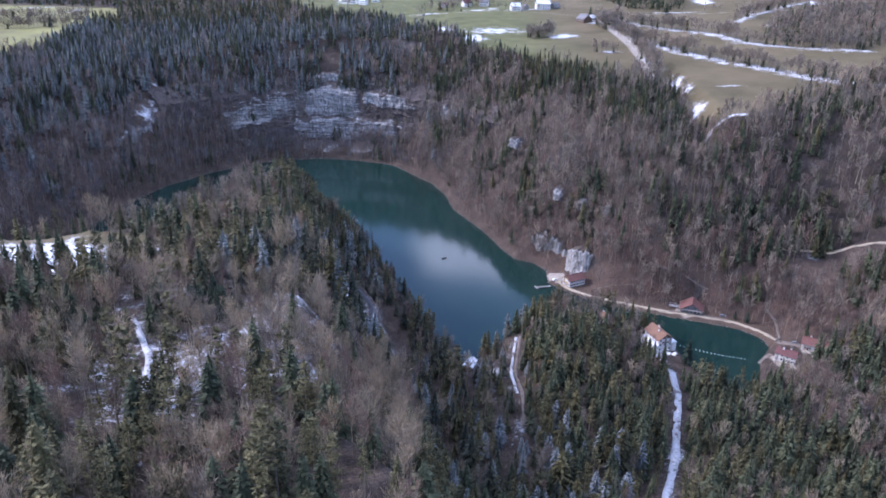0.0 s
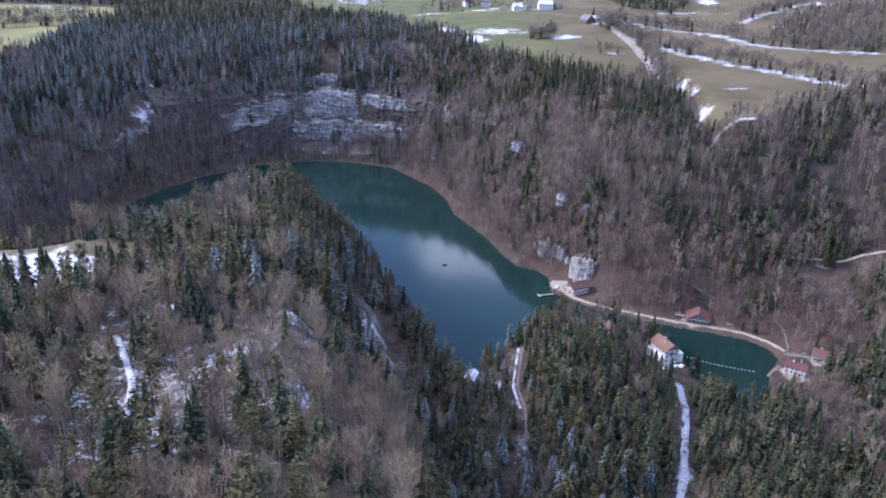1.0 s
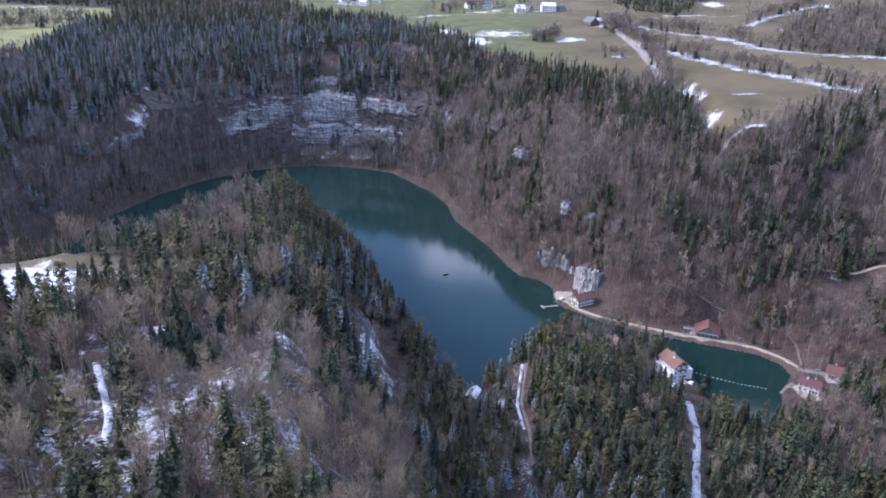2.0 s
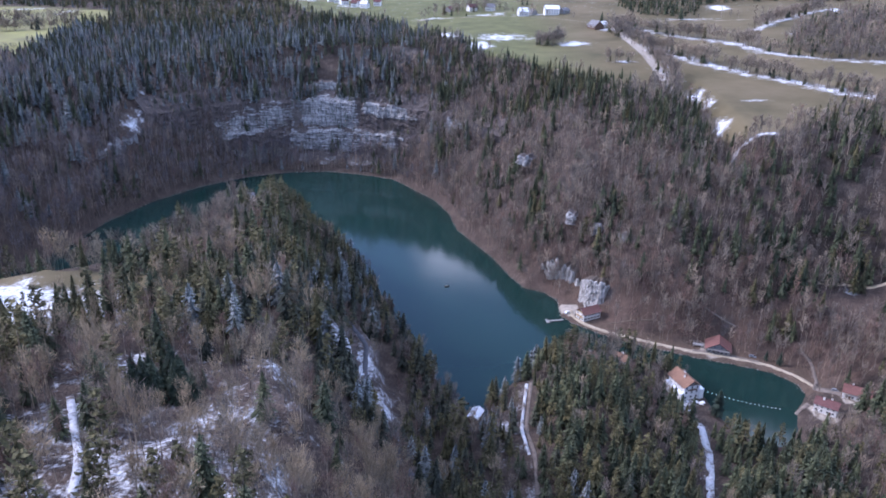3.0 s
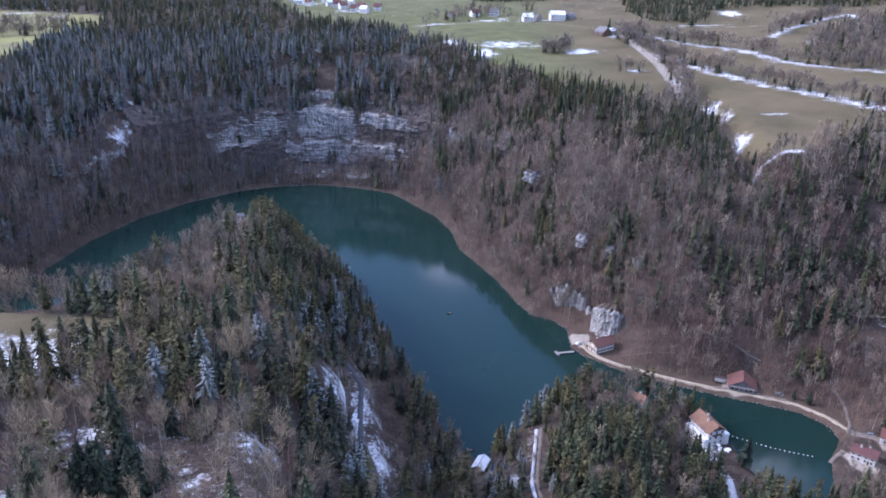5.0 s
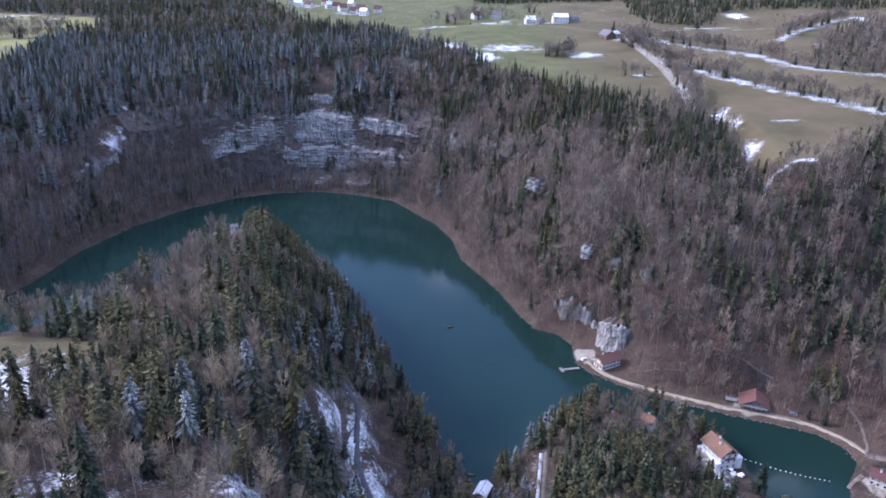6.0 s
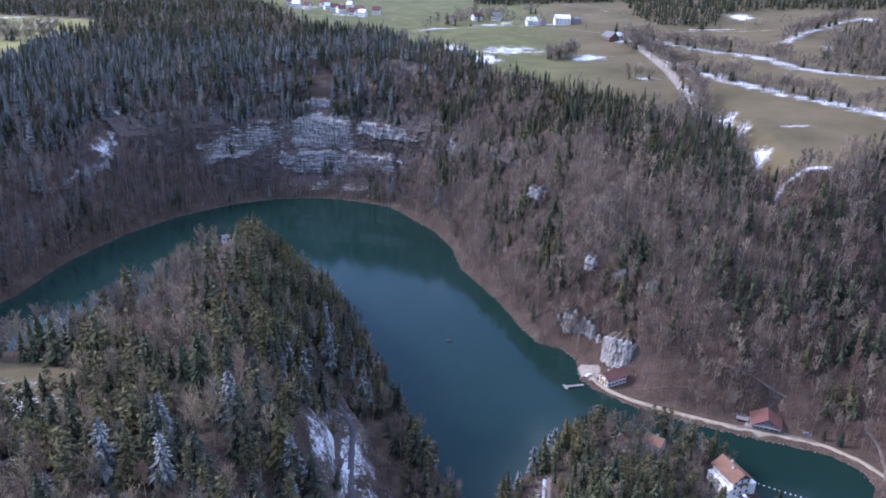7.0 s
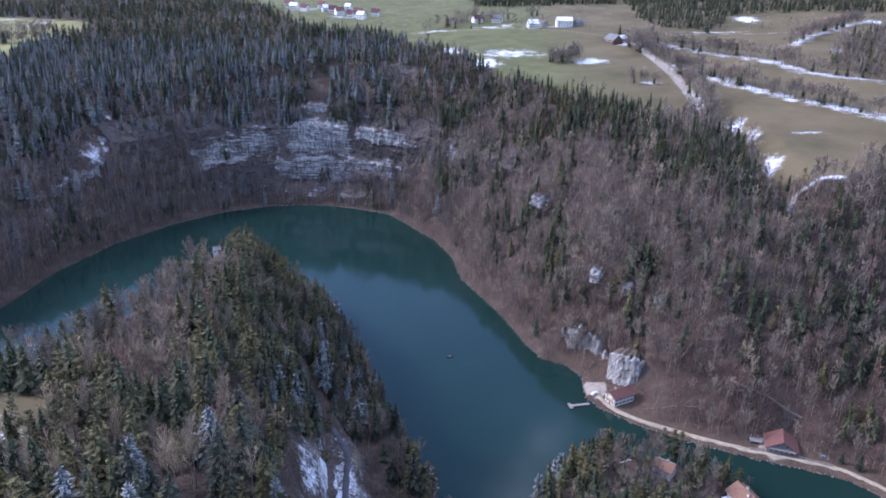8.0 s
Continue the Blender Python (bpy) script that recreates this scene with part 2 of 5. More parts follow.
SPRUCE, OLIVE, FROST, HAZY_HOAR, TWIG, BROWN, RUST, BARK, LIFTED_TWIG, HAZE_TWIG = range(10)


def ground_material():
    m, n, l, b = material("ground_cover", 0.95)
    b.inputs["Specular IOR Level"].default_value = 0.1
    litter = ramp(n, l, noise_node(n, l, 0.12, 8), [(0.25, (0.034, 0.029, 0.025)), (0.5, (0.062, 0.050, 0.042)), (0.75, (0.105, 0.086, 0.072))])
    litter = mixed(n, l, 1.0, litter, ramp(n, l, noise_node(n, l, 0.9, 6, 0.7), [(0.32, (0.5, 0.5, 0.5)), (0.68, (1.5, 1.42, 1.35))]), 'MULTIPLY')
    grass = ramp(n, l, noise_node(n, l, 0.018, 9, 0.62), [(0.3, (0.074, 0.064, 0.034)), (0.5, (0.118, 0.096, 0.053)), (0.7, (0.15, 0.118, 0.070))])
    green = ramp(n, l, noise_node(n, l, 0.05, 6), [(0.3, (0.085, 0.09, 0.040)), (0.7, (0.140, 0.136, 0.060))])
    grass = mixed(n, l, attribute(n, "green"), grass, green)
    # Western meadow: sunlight through a cloud gap, put into a brighter grass colour.
    grass = mixed(n, l, attribute(n, "lush"), grass, ramp(n, l, noise_node(n, l, 0.02, 6), [(0.35, (0.15, 0.14, 0.072)), (0.65, (0.23, 0.22, 0.085))]))
    leaves = ramp(n, l, noise_node(n, l, 0.35, 7, 0.7), [(0.3, (0.050, 0.035, 0.028)), (0.7, (0.145, 0.096, 0.073))])
    litter = mixed(n, l, attribute(n, "leaves"), litter, leaves)
    litter = mixed(n, l, 1.0, litter, ramp(n, l, noise_node(n, l, 1.6, 6, 0.75), [(0.36, (0.45, 0.45, 0.47)), (0.64, (1.5, 1.47, 1.42))]), 'MULTIPLY')
    c = mixed(n, l, attribute(n, "meadow"), litter, grass)
    g = n.new("ShaderNodeNewGeometry")
    s = n.new("ShaderNodeSeparateXYZ")
    l.new(g.outputs["True Normal"], s.inputs["Vector"])
    steep = sums(n, l, 'SUBTRACT', 1.0, s.outputs["Z"])
    stone = ramp(n, l, noise_node(n, l, 0.25, 8, 0.65, (0.4, 0.4, 1.6)), [(0.3, (0.05, 0.044, 0.038)), (0.7, (0.15, 0.13, 0.115))])
    rocky = edge(n, l, sums(n, l, 'ADD', steep, sums(n, l, 'MULTIPLY', noise_node(n, l, 0.1, 5), 0.35)), 0.70, 0.86)
    c = mixed(n, l, rocky, c, stone)
    soil = ramp(n, l, noise_node(n, l, 0.5, 5), [(0.3, (0.23, 0.195, 0.155)), (0.7, (0.37, 0.325, 0.265))])
    c = mixed(n, l, edge(n, l, attribute(n, "gravel"), 0.35, 0.6), c, soil)
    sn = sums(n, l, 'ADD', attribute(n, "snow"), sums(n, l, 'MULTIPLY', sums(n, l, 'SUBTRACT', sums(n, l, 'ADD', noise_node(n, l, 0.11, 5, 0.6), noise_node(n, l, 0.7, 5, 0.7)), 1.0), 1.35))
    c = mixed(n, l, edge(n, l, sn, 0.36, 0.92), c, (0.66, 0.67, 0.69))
    l.new(c, b.inputs["Base Color"])
    bump(n, l, b, noise_node(n, l, 0.9, 6), 0.2)
    return m


def water_material():
    m, n, l, b = material("lake_water", 0.09)
    deep = ramp(n, l, noise_node(n, l, 0.006, 3), [(0.35, (0.008, 0.023, 0.019)), (0.65, (0.012, 0.030, 0.025))])
    l.new(deep, b.inputs["Base Color"])
    b.inputs["IOR"].default_value = 1.33
    b.inputs["Specular IOR Level"].default_value = 0.5
    fac = sums(n, l, 'ADD', noise_node(n, l, 0.35, 4, 0.6, (1, 0.6, 1)), sums(n, l, 'MULTIPLY', noise_node(n, l, 0.03, 3), 2.0))
    bump(n, l, b, fac, 0.05, 0.25)
    return m


def limestone():
    """Weathered limestone: strata, dark water streaks, lichen, brown scrub where the stone runs out."""
    m, n, l, b = material("limestone", 0.9)
    strata = noise_node(n, l, 0.42, 7, 0.62, (0.16, 0.16, 1.7))
    streak = noise_node(n, l, 0.5, 6, 0.62, (1.5, 1.5, 0.20))
    c = ramp(n, l, strata, [(0.34, (0.11, 0.105, 0.10)), (0.47, (0.25, 0.242, 0.232)), (0.66, (0.41, 0.40, 0.38))])
    c = mixed(n, l, 1.0, c, ramp(n, l, streak, [(0.34, (0.30, 0.29, 0.29)), (0.56, (1.0, 1.0, 1.0))]), 'MULTIPLY')
    scrub = ramp(n, l, noise_node(n, l, 0.8, 7, 0.7), [(0.3, (0.040, 0.033, 0.030)), (0.7, (0.125, 0.102, 0.090))])
    v = sums(n, l, 'ADD', attribute(n, "rock"), sums(n, l, 'MULTIPLY', sums(n, l, 'SUBTRACT', strata, 0.5), 1.5))
    v = sums(n, l, 'ADD', v, sums(n, l, 'MULTIPLY', sums(n, l, 'SUBTRACT', noise_node(n, l, 0.13, 7, 0.7), 0.5), 1.7))
    l.new(mixed(n, l, edge(n, l, v, 0.40, 0.66), scrub, c), b.inputs["Base Color"])
    bump(n, l, b, sums(n, l, 'ADD', strata, streak), 0.5, 0.9)
    return m


def pale_limestone():
    """Cleaner white limestone with vertical cracks and brown ledges."""
    m, n, l, b = material("pale_limestone", 0.9)
    crack = noise_node(n, l, 0.38, 8, 0.66, (1.3, 1.3, 0.34))
    c = ramp(n, l, crack, [(0.35, (0.09, 0.082, 0.072)), (0.47, (0.27, 0.258, 0.238)), (0.70, (0.54, 0.52, 0.485))])
    scrub = ramp(n, l, noise_node(n, l, 0.9, 6, 0.7), [(0.3, (0.055, 0.043, 0.034)), (0.7, (0.15, 0.118, 0.09))])
    v = sums(n, l, 'ADD', attribute(n, "rock"), sums(n, l, 'MULTIPLY', sums(n, l, 'SUBTRACT', noise_node(n, l, 0.22, 7, 0.7), 0.5), 1.6))
    l.new(mixed(n, l, edge(n, l, v, 0.42, 0.60), scrub, c), b.inputs["Base Color"])
    bump(n, l, b, crack, 0.4, 0.8)
    return m


def roof_tiles(name, dark, light):
    """Clay tiles in courses, a few paler or mossy."""
    m, n, l, b = material(name, 0.85)
    wave = n.new("ShaderNodeTexWave")
    wave.bands_direction = 'Z'
    wave.inputs["Scale"].default_value = 2.2
    wave.inputs["Distortion"].default_value = 0.6
    co = n.new("ShaderNodeTexCoord")
    l.new(co.outputs["Object"], wave.inputs["Vector"])
    c = ramp(n, l, noise_node(n, l, 0.9, 7, 0.7), [(0.3, dark), (0.7, light)])
    c = mixed(n, l, 0.5, c, ramp(n, l, wave.outputs["Fac"], [(0.2, (0.6, 0.6, 0.6)), (0.6, (1.0, 1.0, 1.0))]), 'MULTIPLY')
    l.new(c, b.inputs["Base Color"])
    bump(n, l, b, wave.outputs["Fac"], 0.04)
    return m


def glass_pane():
    m, n, l, b = material("window_glass", 0.08)
    l.new(ramp(n, l, noise_node(n, l, 0.8, 2), [(0.3, (0.02, 0.024, 0.028)), (0.7, (0.05, 0.055, 0.06))]), b.inputs["Base Color"])
    b.inputs["Specular IOR Level"].default_value = 0.6
    return m


def old_snow():
    m, n, l, b = material("old_snow", 0.8)
    l.new(ramp(n, l, noise_node(n, l, 0.7, 6), [(0.3, (0.62, 0.64, 0.67)), (0.6, (0.82, 0.83, 0.85))]), b.inputs["Base Color"])
    bump(n, l, b, noise_node(n, l, 1.2, 5), 0.15)
    return m


def trodden_snow():
    """Old snow on a track, worn through to brown earth in patches and along the ruts."""
    m, n, l, b = material("trodden_snow", 0.85)
    snow = ramp(n, l, noise_node(n, l, 0.9, 6, 0.7), [(0.3, (0.36, 0.365, 0.385)), (0.7, (0.62, 0.625, 0.645))])
    v = sums(n, l, 'ADD', sums(n, l, 'MULTIPLY', noise_node(n, l, 0.16, 6, 0.65), 0.6), sums(n, l, 'MULTIPLY', noise_node(n, l, 0.8, 5, 0.7), 0.4))
    l.new(mixed(n, l, edge(n, l, v, 0.40, 0.52), (0.13, 0.105, 0.085), snow), b.inputs["Base Color"])
    bump(n, l, b, noise_node(n, l, 1.5, 5), 0.15)
    return m


M_GROUND, M_WATER = ground_material(), water_material()
M_ROCK, M_PALE, M_GLASS, M_SNOW, M_TRODDEN = limestone(), pale_limestone(), glass_pane(), old_snow(), trodden_snow()
M_ROOF_RED = roof_tiles("red_clay_tiles", (0.125, 0.062, 0.052), (0.21, 0.10, 0.082))
M_ROOF_DARK = roof_tiles("dark_red_tiles", (0.10, 0.048, 0.045), (0.17, 0.082, 0.074))
M_ROOF_BROWN = roof_tiles("brown_clay_tiles", (0.165, 0.092, 0.060), (0.27, 0.155, 0.102))
M_ROOF_GREY = roof_tiles("grey_slates", (0.12, 0.115, 0.115), (0.25, 0.24, 0.24))
M_WHITE = plain("white_render", (0.74, 0.72, 0.68), 0.85, 0.10, 0.5)
M_OCHRE = plain("ochre_boards", (0.45, 0.31, 0.14), 0.8, 0.25, 1.0)
M_TIMBER = plain("dark_timber", (0.13, 0.085, 0.06), 0.8, 0.3, 1.5)
M_GREYWOOD = plain("weathered_timber", (0.30, 0.28, 0.26), 0.85, 0.25, 1.5)
M_FRAME = plain("painted_frame", (0.55, 0.53, 0.50), 0.6, 0.1, 2.0)
M_GRAVEL = plain("pale_gravel", (0.36, 0.30, 0.215), 0.95, 0.22, 0.4, 0.03)
M_TURF = plain("dry_turf", (0.12, 0.095, 0.07), 0.95, 0.35, 0.4, 0.1)
M_TRACK = plain("trodden_earth", (0.17, 0.14, 0.115), 0.95, 0.3, 0.4, 0.03)
M_ASPHALT = plain("worn_asphalt", (0.075, 0.075, 0.082), 0.9, 0.25, 0.4, 0.02)
M_STONE = plain("rubble_stone", (0.20, 0.17, 0.145), 0.9, 0.35, 0.8, 0.15)
M_FLOAT = plain("white_plastic", (0.82, 0.82, 0.80), 0.45, 0.05, 3.0, 0.002)
M_HULL = plain("dark_boat_paint", (0.07, 0.055, 0.045), 0.5, 0.2, 2.0, 0.005)
M_CARWHITE = plain("white_car_paint", (0.78, 0.78, 0.78), 0.25, 0.03, 1.0, 0.0)
M_CARGREY = plain("grey_car_paint", (0.20, 0.21, 0.23), 0.25, 0.05, 1.0, 0.0)
M_TYRE = plain("rubber", (0.03, 0.03, 0.03), 0.9, 0.2, 4.0)


# ---- ground and lake ----
MEADOW = np.array([(-520, 2400), (-430, 1600), (-330, 1400), (-258, 1260), (-226, 1196), (-171, 1108), (-101, 1080), (-43, 978), (8, 918), (22, 885),
    (48, 842), (62, 828), (90, 792), (121, 738), (150, 706), (178, 690), (194, 688), (200, 650), (196, 604), (203, 573), (223, 565), (262, 600),
    (330, 640), (420, 700), (1500, 900), (3500, 3500), (-700, 3500)], float)
WEST_MEADOW = np.array([(-470, 870), (-476, 965), (-478, 1035), (-490, 1095), (-466, 1111), (-476, 1150), (-500, 1205), (-589, 1235), (-760, 1300), (-1100, 1400),
    (-1100, 860), (-560, 790)], float)
FIELD = np.array([(-119, 318), (-122, 344), (-140, 350), (-165, 345), (-205, 332), (-240, 300), (-215, 272), (-165, 272), (-138, 284), (-121, 300)], float)
# lines on the ground: (half width, points)
SNOW_TRACK = [(124, 392), (129, 369), (126, 345), (119, 322), (107, 283), (93, 249), (85, 215)]
WEST_PATH = [(44, 392), (41, 372), (38, 352), (40, 331), (39, 305), (30, 280)]
LEFT_TRACK = [(-112, 240), (-102, 224), (-92, 206), (-82, 188), (-76, 166)]
GLADE = [(-69, 245), (-57, 223), (-50, 212), (-44, 197)]
RIVER = [(192, 1011), (190, 918), (193, 822), (188, 740), (183, 700)]
HEDGE_A = [(203, 862), (212, 845), (233, 794), (261, 744), (284, 717), (306, 686), (340, 650), (390, 610)]
HEDGE_B = [(200, 1006), (253, 927), (294, 872), (306, 828), (339, 800), (400, 760)]
HEDGE_C = [(340, 950), (380, 1000), (430, 1045), (470, 1080)]
WEST_HEDGE = [(-720, 1120), (-640, 1122), (-570, 1110), (-500, 1118)]
WEST_ROW = [(-700, 1010), (-610, 1030), (-540, 1052), (-488, 1060)]
MEADOW_ROAD = [(-48, 1082), (60, 1097), (125, 1074), (181, 1018), (281, 1044), (370, 1029), (560, 1010)]


def near_line(line, x, y):
    return chain_dist(np.asarray(line, float)[:, :2], x, y)


def axis(lo, hi, step, far, grow=1.16):
    """Even steps inside, widening towards the horizon."""
    v = list(np.arange(lo, hi + step / 2, step))
    for sign, start in ((1, hi), (-1, lo)):
        s, p, more = step, start, []
        while abs(p) < far:
            s *= grow
            p += sign * s
            more.append(p)
        v = v + more if sign > 0 else more[::-1] + v
    return np.array(v)


def mesh_from(name, verts, faces, mats=(), index=None, smooth_faces=False):
    """A mesh from arrays of vertices and triangles or quads."""
    verts, faces = np.asarray(verts, np.float32), np.asarray(faces, np.int32)
    me = bpy.data.meshes.new(name)
    me.vertices.add(len(verts))
    me.vertices.foreach_set("co", verts.ravel())
    k = faces.shape[1]
    me.loops.add(faces.size)
    me.loops.foreach_set("vertex_index", faces.ravel())
    me.polygons.add(len(faces))
    me.polygons.foreach_set("loop_start", np.arange(0, faces.size, k, dtype=np.int32))
    for m in mats:
        me.materials.append(m)
    if index is not None:
        me.polygons.foreach_set("material_index", np.asarray(index, np.int32))
    me.polygons.foreach_set("use_smooth", np.full(len(faces), smooth_faces))
    me.update(calc_edges=True)
    return me


def snow_at(x, y):
    """How much old snow lies on the ground, 0 to 1."""
    s = np.zeros(x.shape)
    for line, w, k in ((HEDGE_A, 12, 0.70), (HEDGE_B, 12, 0.66), (HEDGE_C, 10, 0.66), (RIVER, 11, 0.36), (SNOW_TRACK, 4.5, 0.52), (LEFT_TRACK, 4.0, 0.5), (GLADE, 4.0, 0.55), (WEST_PATH, 4.0, 0.4)):
        s = np.maximum(s, k * np.exp(-(near_line(line, x, y) / w) ** 2))
    for cx, cy, rx, ry, k in ((52, 943, 42, 24, 0.72), (27, 898, 18, 26, 0.95), (-10, 955, 24, 22, 0.8), (130, 903, 19, 15, 1.05), (165, 805, 12, 8, 0.7), (203, 694, 8, 20, 0.8),
            (206, 668, 6, 14, 0.7), (202, 617, 6, 14, 1.0), (215, 568, 22, 4, 0.8), (237, 656, 14, 4, 0.75), (249, 477, 7, 5, 0.9), (196, 563, 4, 9, 0.5), (351, 1123, 16, 26, 0.95), (485, 1076, 14, 18, 1.0),
            (200, 988, 24, 36, 0.66), (95, 1103, 44, 9, 0.6), (204, 800, 5, 60, 0.7), (200, 860, 8, 34, 0.66), (193, 760, 8, 40, 0.62), (290, 1050, 50, 5, 0.75), (40, 1105, 36, 9, 0.66), (-30, 1088, 30, 8, 0.7),
            (178, 985, 8, 10, 0.9), (372, 905, 20, 30, 0.55), (95, 1135, 20, 7, 0.75), (60, 1120, 14, 14, 0.7), (-150, 1215, 30, 16, 0.7), (-230, 1330, 30, 30, 0.6), (-560, 1185, 10, 34, 0.85), (-640, 1235, 40, 12, 0.7)):
        s = np.maximum(s, k * np.exp(-((x - cx) / rx) ** 2 - ((y - cy) / ry) ** 2))
    for cx, cy, rx, ry, k in ((-64, 178, 52, 60, 0.51), (-44, 384, 14, 42, 0.72), (-30, 352, 10, 34, 0.72), (30, 352, 10, 26, 0.50), (-58, 208, 24, 30, 0.53), (-53, 258, 9, 22, 0.66), (-100, 205, 22, 34, 0.48),
            (-90, 250, 40, 30, 0.42), (-165, 294, 60, 36, 0.95), (-296, 752, 10, 26, 0.66), (-306, 806, 7, 26, 0.52), (128, 398, 8, 14, 0.7), (126, 390, 6, 16, 0.6)):
        s = np.maximum(s, k * np.exp(-((x - cx) / rx) ** 2 - ((y - cy) / ry) ** 2))
    # Meadow snow amount grows with y between 900 and 1200.
    far_meadow = 0.42 * inside(MEADOW, x, y) * smooth(900, 1200, y) * 0.5
    return np.maximum(s, far_meadow)


def build_ground():
    gx, gy = axis(-430, 450, 4.2, 4300), axis(60, 1150, 4.2, 4300)
    x, y = (v.ravel() for v in np.meshgrid(gx, gy))
    z, d, far = lie(x, y)
    w, h = len(gx), len(gy)
    i = (np.arange(h - 1)[:, None] * w + np.arange(w - 1)).ravel()
    me = mesh_from("ground", np.stack([x, y, z], 1), np.stack([i, i + 1, i + w + 1, i + w], 1), [M_GROUND], None, True)
    open_land = np.maximum(inside(MEADOW, x, y), inside(WEST_MEADOW, x, y)).astype(float)
    field = inside(FIELD, x, y).astype(float)
    strip = (d > 0) * smooth(16, 9, d) * smooth(78, 95, x) * (far > 0.5) * 0.15
    layers = {
        "meadow": np.maximum(np.maximum(open_land, field), strip),
        "lush": inside(WEST_MEADOW, x, y).astype(float),
        "leaves": 0.7 * (far > 0.5) * smooth(48, 12, z) * np.maximum(smooth(45, 75, x), 0.25 * smooth(-220, -60, x)) * (0.75 + 0.25 * ripple(x, y, 22, 91)),
        "green": np.maximum(smooth(165, 60, x) * open_land, inside(WEST_MEADOW, x, y)),
        "gravel": np.maximum.reduce([0.5 * smooth(2.6, 1.2, near_line(MEADOW_ROAD, x, y) - 1.5), smooth(9, 4, near_line(RIVER, x, y)) * 0.6,
                                     smooth(2.2, 0.6, d) * (d > -1) * 0.3] + [0.75 * smooth(1.25, 0.8, np.hypot(x - cx, y - cy) / r + 0.22 * ripple(x, y, 11, 93)) for cx, cy, r, _ in YARDS if r in (8, 9)]),
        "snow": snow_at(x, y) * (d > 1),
    }
    for key, v in layers.items():
        a = me.attributes.new(key, 'FLOAT', 'POINT')
        a.data.foreach_set("value", v.astype(np.float32))
    return tagged(new("ground", me), "brown leaf litter, meadow and old snow over steep land", "ground", kind="structure")


def build_lake():
    bm = bmesh.new()
    grid = bmesh.ops.create_grid(bm, x_segments=2, y_segments=2, size=1.0)
    for v in grid["verts"]:
        v.co = (v.co.x * 360 - 110, v.co.y * 290 + 570, 0.0)
    me = bpy.data.meshes.new("water")
    bm.to_mesh(me)
    bm.free()
    me.materials.append(M_WATER)
    return tagged(new("water", me), "calm dark green lake reflecting hillside and clouds", "lake", kind="structure")


build_ground()
build_lake()


# ---- trees ----
def fir_shape(rng, whorls, boughs, detail, width=0.18):
    """Unit-height conifer: a jagged dark core and whorls of kite-shaped boughs. Vertices, triangles, bark flags."""
    v, f, bark = [], [], []

    def tri(*p):
        i = len(v)
        v.extend(p)
        f.extend([(i, i + k, i + k + 1) for k in range(1, len(p) - 1)])
        bark.extend([False] * (len(p) - 2))

    # core: stacked ragged skirts that close the inside of the crown
    skirts = (0.10, 0.34, 0.58, 0.78) if detail else (0.10, 0.48)
    for z in skirts:
        top, a0 = min(z + (0.36 if detail else 0.52), 0.99), rng.uniform(0, math.tau)
        for k in range(6):
            r = [width * 0.66 * (1 - z) ** 0.8 * rng.uniform(0.75, 1.15) for _ in range(2)]
            p = [np.array([r[j] * math.cos(a0 + (k + j) * math.tau / 6), r[j] * math.sin(a0 + (k + j) * math.tau / 6), z + rng.uniform(-0.03, 0.03)]) for j in range(2)]
            tri(np.array([0, 0, top]), p[0], p[1])
    for k in range(whorls):
        t = max((k + rng.uniform(-0.3, 0.3)) / whorls, 0.0)
        z = 0.10 + 0.87 * t
        reach = width * (1 - t) ** 0.78 * rng.uniform(0.85, 1.15) * (0.8 if t < 0.1 else 1.0) + 0.012
        a0 = rng.uniform(0, math.tau)
        count = max(4, round(boughs * (1 - 0.45 * t)))
        for s in range(count):
            if rng.uniform() < 0.10:
                continue
            a = a0 + math.tau * (s + rng.uniform(-0.3, 0.3)) / count
            r = reach * rng.uniform(0.72, 1.22)
            out, side = np.array([math.cos(a), math.sin(a), 0]), np.array([-math.sin(a), math.cos(a), 0])
            droop = (0.55 - 0.75 * t) * rng.uniform(0.6, 1.3)
            root = out * 0.15 * r + np.array([0, 0, z + 0.30 * r])
            tip = out * r + np.array([0, 0, z + 0.12 * r - droop * r])
            w = r * rng.uniform(0.8, 1.3) * (1.4 if detail else 1.9) / count
            mid = root + (tip - root) * rng.uniform(0.50, 0.68)
            if detail == 0:
                tri(mid + side * w * 1.1 - out * 0.25 * r, tip, mid - side * w * 1.1 - out * 0.25 * r)
                continue
            tri(root, mid + side * w, tip, mid - side * w)
            for _ in range(detail - 1):
                sway = side * rng.uniform(-1, 1) * r * 0.45
                o = root + (tip - root) * rng.uniform(0.25, 0.55)
                e = tip * rng.uniform(0.85, 1.02) + sway + np.array([0, 0, rng.uniform(-0.22, 0.10) * r])
                m = (o + e) / 2 + np.array([0, 0, 0.04 * r])
                tri(o, m + side * w * 0.55, e, m - side * w * 0.55)
    i = len(v)
    for a in (0, 1.57, 3.14, 4.71):
        v.append((0.013 * math.cos(a), 0.013 * math.sin(a), -0.05))
    v.append((0, 0, 0.9))
    for s in range(4):
        f.append((i + s, i + (s + 1) % 4, i + 4))
        bark.append(True)
    return np.array([tuple(p) for p in v]), np.array(f), np.array(bark)


